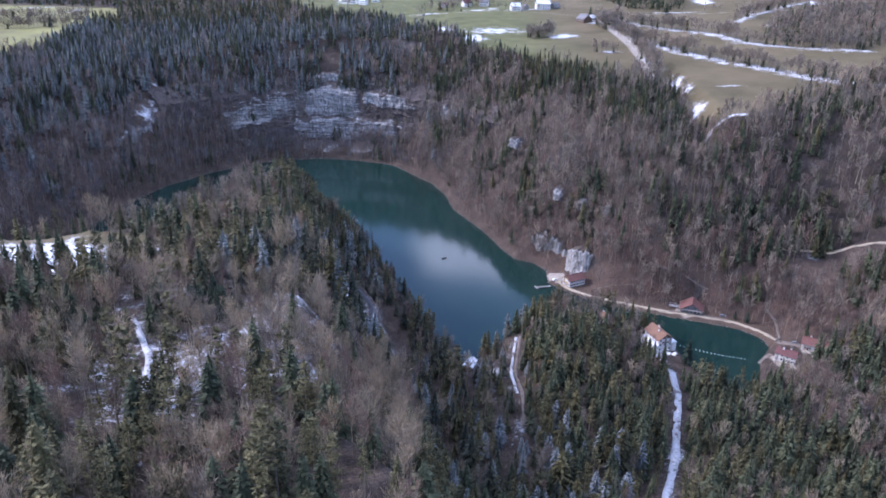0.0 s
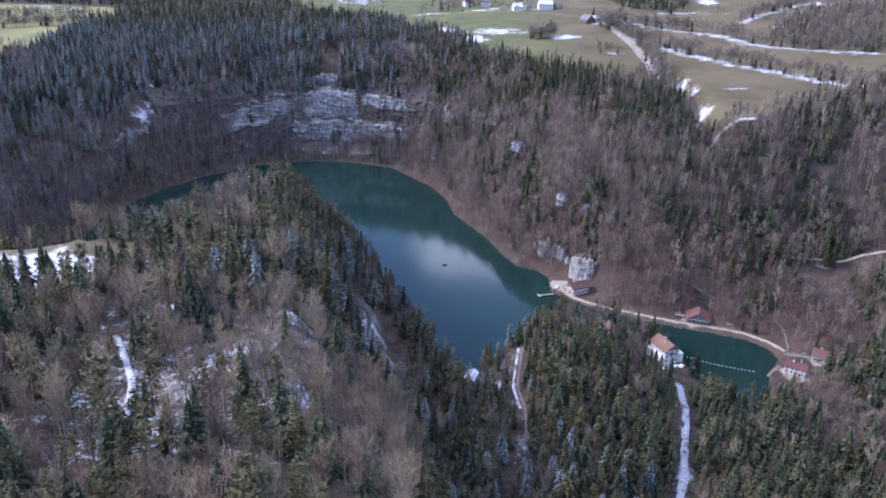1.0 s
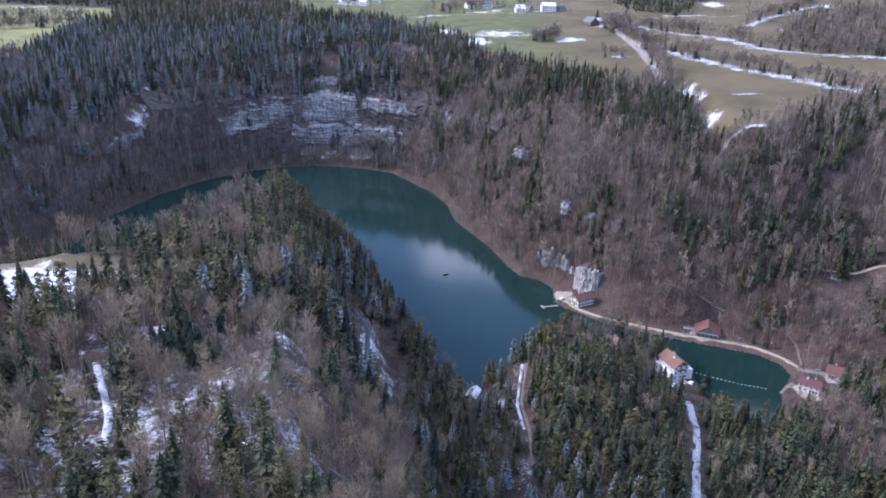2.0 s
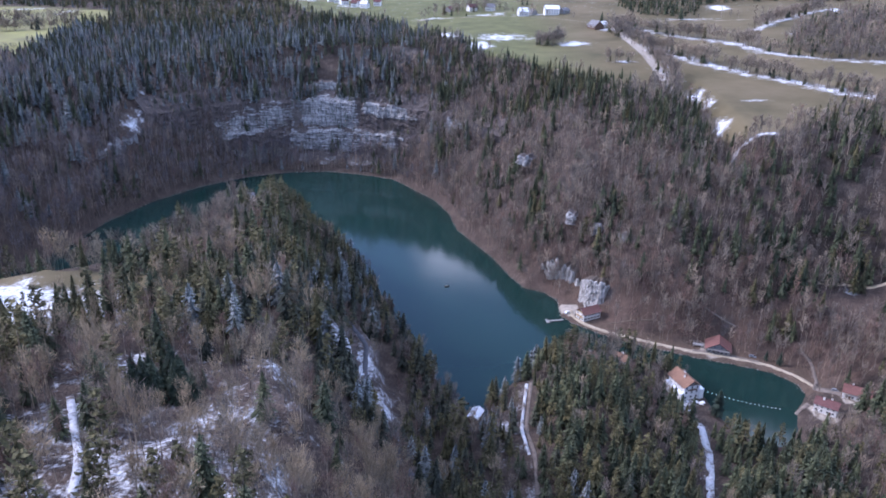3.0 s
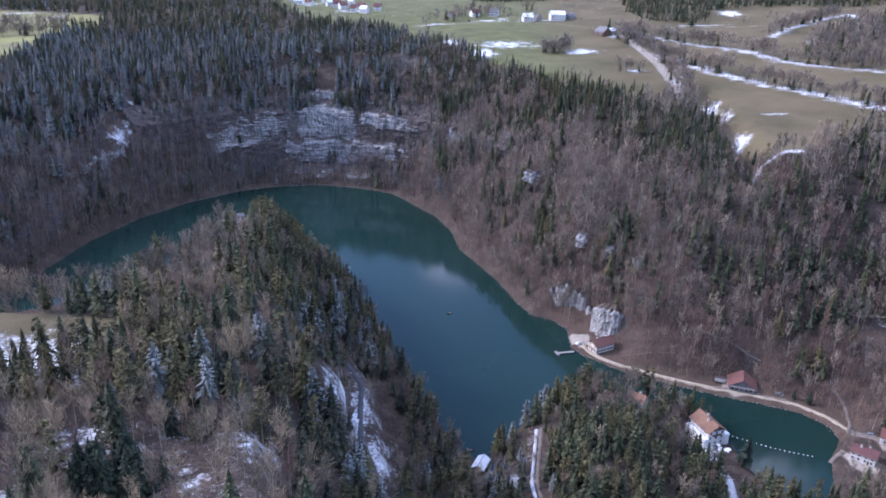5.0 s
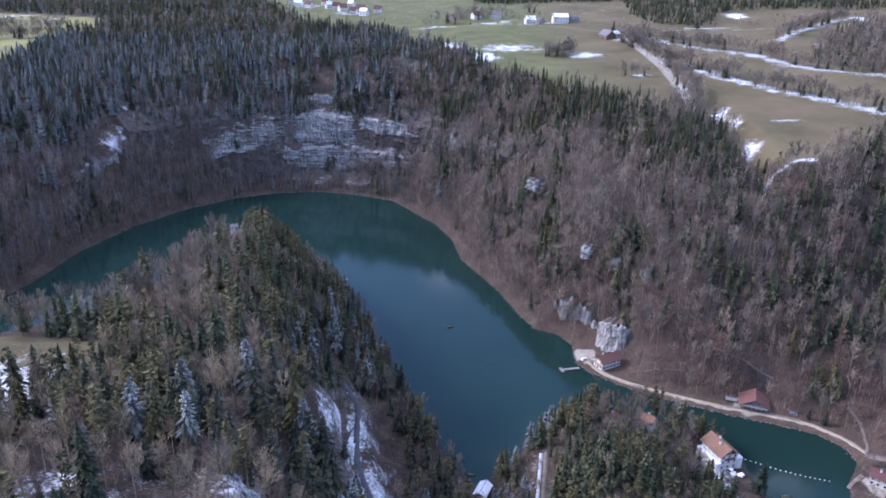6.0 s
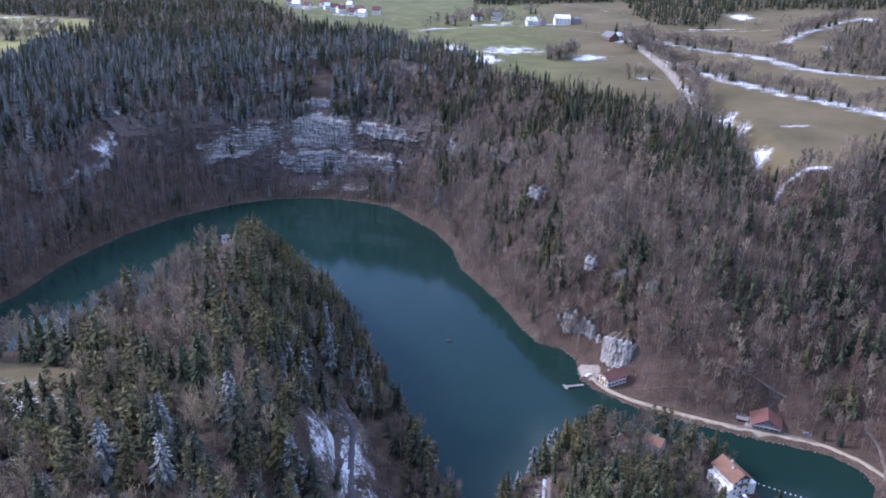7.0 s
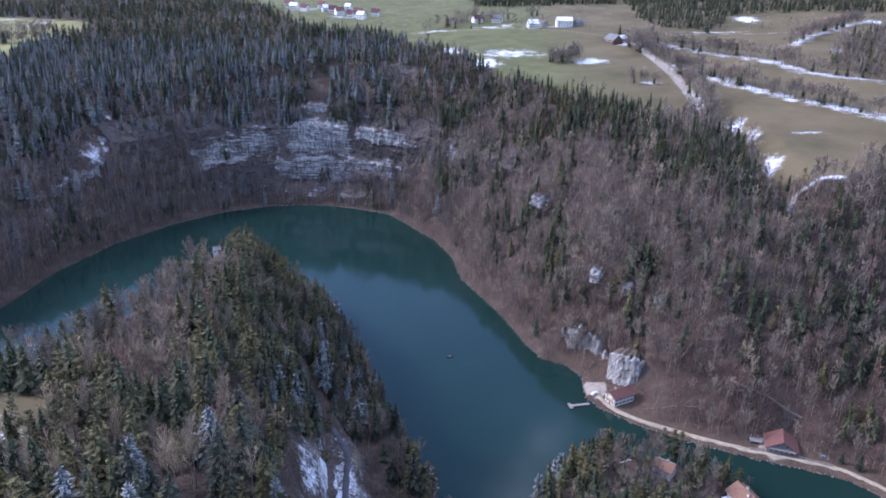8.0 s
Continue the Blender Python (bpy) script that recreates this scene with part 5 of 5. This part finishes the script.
def hotel():
    row = [("E", y, z, 1.0, 1.35, "plain") for z in (1.0, 3.9, 6.7) for y in (-3.3, 0, 3.3)] + [("E", 0, 9.3, 0.9, 1.0, "plain")]
    row += [("S", x, z, 1.0, 1.3, "shutter") for z in (1.0, 3.9, 6.6) for x in (-4.5, -1.5, 1.5, 4.5)]
    h = house("hotel", "white three-storey lakeside hotel with brown tiled roof", "hotel", (131.0, 407.0, 2.2), -70, 14.0, 9.4, 8.4, 3.2,
              M_WHITE, M_ROOF_BROWN, row, ((-0.3, 0.2), (0.2, -0.3)), 0.9, (), M_TIMBER)
    for k, z in ((1, 5.4), (-1, 4.6)):
        y0, y1 = (4.71, 7.6) if k > 0 else (-7.2, -4.71)
        w = part("wing", box(-7.2, 7.6, y0, y1, -2.0, z, 0.05), M_WHITE, h, "flat-roofed white side wing")
        part("snow_cover", box(-7.3, 7.7, y0 - 0.1, y1 + 0.1, z, z + 0.3, 0.08), M_SNOW, w, "flat roof under snow")
        for x in (-5, -2, 1, 4):
            wz = window(w, pose(x, y1 if k > 0 else y0, 1.2, 0, 0, 180 if k > 0 else 0), 1.0, 1.3)
    balcony(h, "E", 7.0, 2.6, 6.2, 1.0)


def farmhouses():
    row = [("S", x, z, 0.95, 1.2, "plain") for z in (0.9, 3.2) for x in (-4.2, -1.6, 1.2, 4.0)] + [("S", 2.6, 0.05, 1.0, 2.0, "door")]
    row += [("E", y, z, 0.9, 1.2, "plain") for z in (0.9, 3.2) for y in (-1.8, 1.8)]
    house("house", "white two-storey house with dark red tiled roof by the landing", "house", (202.3, 392.3, 3.4), -36, 11.0, 7.2, 4.6, 2.4,
          M_WHITE, M_ROOF_DARK, row, ((0.3, 0.3), (-0.35, -0.2)), 0.6)
    row = [("S", x, 0.9, 1.0, 1.3, "plain") for x in (-4.5, -1.7, 1.1, 3.9)] + [("S", -3.1, 0.05, 1.2, 2.1, "door"), ("E", 0, 1.0, 1.0, 1.2, "plain")]
    house("house", "white farmhouse with orange-red roof beside the yard", "house", (223.8, 404.5, 4.4), -29, 13.0, 7.8, 4.0, 2.8,
          M_WHITE, M_ROOF_RED, row, ((-0.4, 0.2),), 0.7)


def small_houses():
    house("shed", "timber boathouse with snow-covered metal roof on the shore", "boathouse", (17.3, 376.5, 1.2), 68, 9.5, 5.2, 3.0, 1.6,
          M_TIMBER, M_ROOF_GREY, [("E", 0, 0.1, 1.6, 2.1, "door"), ("S", -2, 1.0, 0.9, 0.9, "plain"), ("S", 2, 1.0, 0.9, 0.9, "plain")], (), 0.5, (-1, 1))
    house("hut", "small light viewing hut on the tip of the wooded spur", "hut", (-135.1, 544.0, 57.6), 20, 4.2, 3.4, 2.3, 1.2,
          M_WHITE, M_ROOF_GREY, [("S", -1.2, 0.9, 0.8, 0.9, "plain"), ("S", 1.0, 0.05, 0.9, 2.0, "door")], (), 0.3, sunk=4.0)
    house("chalet", "small house with pinkish roof half under snow among bare trees", "house", (99.5, 425.0, ground_height(99.5, 425) + 0.4), -35, 8.5, 7.0, 4.4, 2.4,
          M_WHITE, M_ROOF_BROWN, [("S", -2, 1, 0.9, 1.1, "plain"), ("S", 2, 1, 0.9, 1.1, "plain"), ("E", 0, 1, 0.9, 1.1, "plain")], ((0.2, 0.2),), 0.6, (1,))
    house("chalet", "small brown-roofed house hidden among trees on the knoll", "house", (80.5, 418.0, ground_height(80.5, 418) + 0.4), 25, 6.5, 5.5, 4.0, 2.2,
          M_GREYWOOD, M_ROOF_BROWN, [("S", 0, 1, 0.9, 1.1, "plain")], ((0.2, 0.2),), 0.5, (1,))


def valley_farms():
    def two_rows(half, n):
        return [("S", -half + 2 * half * (i + 0.5) / n, z, 1.0, 1.4, "plain") for z in (1.2, 4.2) for i in range(n)]
    for x, y, yaw, ln, wd, hi, rf, wl, rm, sn, words in (
            (89, 1097, 10, 13, 11, 5.5, 4.5, M_WHITE, M_ROOF_GREY, (-1,), "white farmhouse with snowy roof on the meadow"),
            (103, 1106, -70, 9, 7, 4, 3, M_GREYWOOD, M_ROOF_GREY, (1,), "small farm outbuilding with snowy roof"),
            (127, 1104, 5, 19, 12, 7.5, 4, M_WHITE, M_ROOF_GREY, (-1, 1), "large white farmhouse with rows of windows"),
            (145, 1112, 40, 12, 8, 4, 3, M_GREYWOOD, M_ROOF_GREY, (1,), "grey barn beside the large farmhouse"),
            (167, 993, -65, 16, 12, 4, 5, M_TIMBER, M_ROOF_GREY, (1,), "dark timber barn, one roof slope under snow"),
            (178, 1002, 20, 8, 7, 3.5, 2.5, M_WHITE, M_ROOF_GREY, (-1, 1), "low farm annex under snow"),
            (23, 1146, 30, 12, 9, 5, 4, M_WHITE, M_ROOF_DARK, (), "white farmhouse among bare orchard trees"),
            (48, 1144, -20, 12, 9, 5, 4, M_WHITE, M_ROOF_GREY, (1,), "pale farmhouse behind orchard trees"),
            (-8, 1140, 60, 9, 7, 4, 3, M_GREYWOOD, M_ROOF_RED, (), "small red-roofed farm building")):
        house("farmhouse", words, "farmhouse", (x, y, ground_height(x, y)), yaw, ln, wd, hi, rf, wl, rm, two_rows(ln / 2 - 1, 5) if ln > 11 else two_rows(ln / 2 - 1, 3),
              ((0.3, 0.2),), 0.7, sn, None, "farms on the meadow")
    rng = np.random.default_rng(8)
    spots = [(-264, 1374), (-246, 1330), (-223, 1295), (-208, 1352), (-190, 1272), (-176, 1250), (-165, 1236), (-160, 1292), (-146, 1211), (-138, 1232), (-130, 1201), (-114, 1226)]
    for i, (x, y) in enumerate(spots):
        ln, wd = rng.uniform(8, 14), rng.uniform(7, 10)
        roof, words, sn = ((M_ROOF_RED, "white village house with orange-red roof", ()), (M_ROOF_GREY, "pale village house with snow on its roof", (-1, 1)),
                           (M_ROOF_DARK, "village house with dark red roof", ()))[i % 3]
        house("village_house", words, "house", (x, y, ground_height(x, y)), rng.uniform(-40, 40), ln, wd, 6, 4, M_WHITE, roof, two_rows(ln / 2 - 1, 4),
              ((0.3, 0.2),), 0.7, sn, None, "village on the plateau")


lakeside_house()
pavilion()
hotel()
farmhouses()
small_houses()
valley_farms()


# ---- small things by the water ----
def jetty():
    top = new("jetty", None)
    top.matrix_basis = pose(71.5, 489.2, 0, 0, 0, 15)
    tagged(top, "grey timber landing stage on posts with a cross end", "jetty")
    for i in range(20):
        x = -4.6 + 0.5 * i
        part("plank", box(x, x + 0.44, -0.9, 0.9, 0.62, 0.70), M_GREYWOOD, top)
    for i in range(10):
        y = -2.6 + 0.5 * i
        part("plank", box(-6.4, -4.65, y, y + 0.44, 0.62, 0.70), M_GREYWOOD, top)
    for x, y in ((-6.2, -2.4), (-6.2, 2.2), (-4.8, -2.4), (-4.8, 2.2), (-2, -0.8), (-2, 0.8), (1.5, -0.8), (1.5, 0.8)):
        part("post", tube((x, y, -3), (x, y, 1.2), 0.12, None, 7), M_TIMBER, top)
    for y in (-0.7, 0.7):
        part("beam", box(-6.3, 5.2, y - 0.08, y + 0.08, 0.46, 0.615), M_TIMBER, top)


def buoys():
    rng = np.random.default_rng(5)
    a, b, n = Vector((146.5, 411.5, 0)), Vector((181.0, 397.5, 0)), 18
    first = None
    for i in range(n):
        t = i / (n - 1)
        p = a.lerp(b, t) + Vector((0, -1.6 * math.sin(math.pi * t), 0.1))
        if first is None:
            first = new("buoy", None)
            first.matrix_basis = Matrix.Translation(p)
            tagged(first, "white plastic float on a boom across the lake end", "buoy", "floating boom")
            bm = bmesh.new()
            bmesh.ops.create_uvsphere(bm, u_segments=14, v_segments=9, radius=0.25)
            for v in bm.verts:
                v.co.x *= 1.35
            part("float", bm, M_FLOAT, first)
            part("ring", tube((-0.6, 0, 0), (0.6, 0, 0), 0.07, None, 6), M_TYRE, first)
        else:
            copy_thing(first, pose(p.x, p.y, p.z, 0, 0, -22 + rng.uniform(-12, 12)))
    cu = bpy.data.curves.new("boom_rope", 'CURVE')
    cu.dimensions, cu.bevel_depth = '3D', 0.05
    sp = cu.splines.new('POLY')
    sp.points.add(24)
    for i in range(25):
        t = i / 24
        p = a.lerp(b, t) + Vector((0, -1.6 * math.sin(math.pi * t), 0.08))
        sp.points[i].co = (*p, 1)
    cu.materials.append(M_TYRE)
    tagged(new("boom_rope", cu), "dark rope that joins the white floats", "rope", "floating boom")


def boat(at, yaw, length, label):
    top = new("boat", None)
    top.matrix_basis = pose(*at, 0, 0, yaw)
    tagged(top, label, "boat")
    bm = bmesh.new()
    rings = []
    for i in range(9):
        t = i / 8
        w = 0.8 * math.sin(math.pi * min(0.12 + t * 0.88, 1.0)) ** 0.6 + 0.03
        x = (t - 0.5) * length
        lift = 0.25 * (2 * t - 1) ** 2
        rings.append([bm.verts.new(p) for p in ((x, -w, 0.5 + lift), (x, -w * 0.75, 0.05), (x, 0, -0.15 + lift * 0.5), (x, w * 0.75, 0.05), (x, w, 0.5 + lift),
                                               (x, w * 0.85, 0.46 + lift), (x, 0, 0.10), (x, -w * 0.85, 0.46 + lift))])
    for a, b in zip(rings, rings[1:]):
        for k in range(8):
            bm.faces.new((a[k], a[(k + 1) % 8], b[(k + 1) % 8], b[k]))
    bm.faces.new(rings[0])
    bm.faces.new(list(reversed(rings[-1])))
    bmesh.ops.recalc_face_normals(bm, faces=bm.faces)
    part("hull", bm, M_HULL, top)
    for x in (-0.22, 0.18):
        part("thwart", box(x * length - 0.15, x * length + 0.15, -0.68, 0.68, 0.36, 0.42, 0.01), M_GREYWOOD, top)


def car(at, yaw, paint, label):
    top = new("car", None)
    top.matrix_basis = pose(*at, 0, 0, yaw)
    tagged(top, label, "car", "parked cars")
    prof = [(-2.1, 0.3), (2.1, 0.3), (2.12, 0.75), (1.2, 0.92), (0.55, 1.42), (-1.2, 1.45), (-1.95, 0.95), (-2.12, 0.8)]
    n = len(prof)
    pts = [(x, -0.86 + (0.16 if z > 1.2 else 0), z) for x, z in prof] + [(x, 0.86 - (0.16 if z > 1.2 else 0), z) for x, z in prof]
    bm = solid(pts, [tuple(range(n)), tuple(range(2 * n - 1, n - 1, -1))] + [(i, (i + 1) % n, (i + 1) % n + n, i + n) for i in range(n)])
    bmesh.ops.bevel(bm, geom=list(bm.edges), offset=0.06, segments=2, affect='EDGES')
    part("body", bm, paint, top)
    for y in (-1, 1):
        part("side_window", box(-1.35, 0.75, y * 0.80 - 0.03, y * 0.80 + 0.03, 0.98, 1.32, 0.01), M_GLASS, top)
        for x in (-1.3, 1.3):
            w = part("wheel", tube((x, y * 0.62, 0.32), (x, y * 0.88, 0.32), 0.32, None, 14), M_TYRE, top)
            part("rim", tube((x, y * 0.86, 0.32), (x, y * 0.895, 0.32), 0.19, None, 10), M_FRAME, w)
    part("windscreen", solid([(0.62, -0.66, 1.40), (0.62, 0.66, 1.40), (1.22, 0.74, 0.97), (1.22, -0.74, 0.97), (0.66, -0.66, 1.44), (0.66, 0.66, 1.44), (1.26, 0.74, 1.01), (1.26, -0.74, 1.01)],
                             [(0, 1, 2, 3), (4, 5, 6, 7), (0, 1, 5, 4), (1, 2, 6, 5), (2, 3, 7, 6), (3, 0, 4, 7)]), M_GLASS, top)


def terrace():
    """White tables and folded parasols in front of the hotel."""
    rng = np.random.default_rng(2)
    first = None
    for i in range(9):
        x, y = 136.5 + rng.uniform(-3.0, 2.5), 397.5 + rng.uniform(-3.5, 2.5)
        z = ground_height(x, y)
        if first is None:
            first = new("table", None)
            first.matrix_basis = pose(x, y, z)
            tagged(first, "white outdoor table on the hotel terrace", "table", "terrace tables")
            part("tabletop", box(-0.9, 0.9, -0.55, 0.55, 0.70, 0.76, 0.02), M_FLOAT, first)
            for k in (-1, 1):
                for j in (-1, 1):
                    part("leg", tube((k * 0.75, j * 0.42, -0.1), (k * 0.75, j * 0.42, 0.71), 0.04, None, 6), M_FRAME, first)
        else:
            copy_thing(first, pose(x, y, z, 0, 0, rng.uniform(0, 180)))
    for x, y, s in ((134.4, 398.0, 1.0), (138.0, 394.2, 1.2)):
        p = new("parasol", None)
        p.matrix_basis = pose(x, y, ground_height(x, y))
        tagged(p, "white parasol standing on the hotel terrace", "parasol", "terrace parasols")
        part("pole", tube((0, 0, -0.1), (0, 0, 2.7), 0.04, None, 6), M_GREYWOOD, p)
        part("canopy", tube((0, 0, 2.1), (0, 0, 2.75), 1.1 * s, 0.05, 8), M_FLOAT, p)


jetty()
buoys()
boat((1.1, 535.5, 0.0), 20, 3.8, "small dark rowing boat out on the lake")
boat((12.5, 391.5, 0.0), -15, 4.2, "dark flat boat moored off the boathouse")
car((80.5, 498.6, 1.45), 40, M_CARWHITE, "white car parked beside the lakeside house")
car((216.0, 411.5, 3.7), -30, M_CARGREY, "dark grey car parked by the farmhouse")
car((184.5, 449.5, ground_height(184.5, 449.5) + 0.05), -25, M_CARGREY, "grey car parked beside the lake path")
terrace()
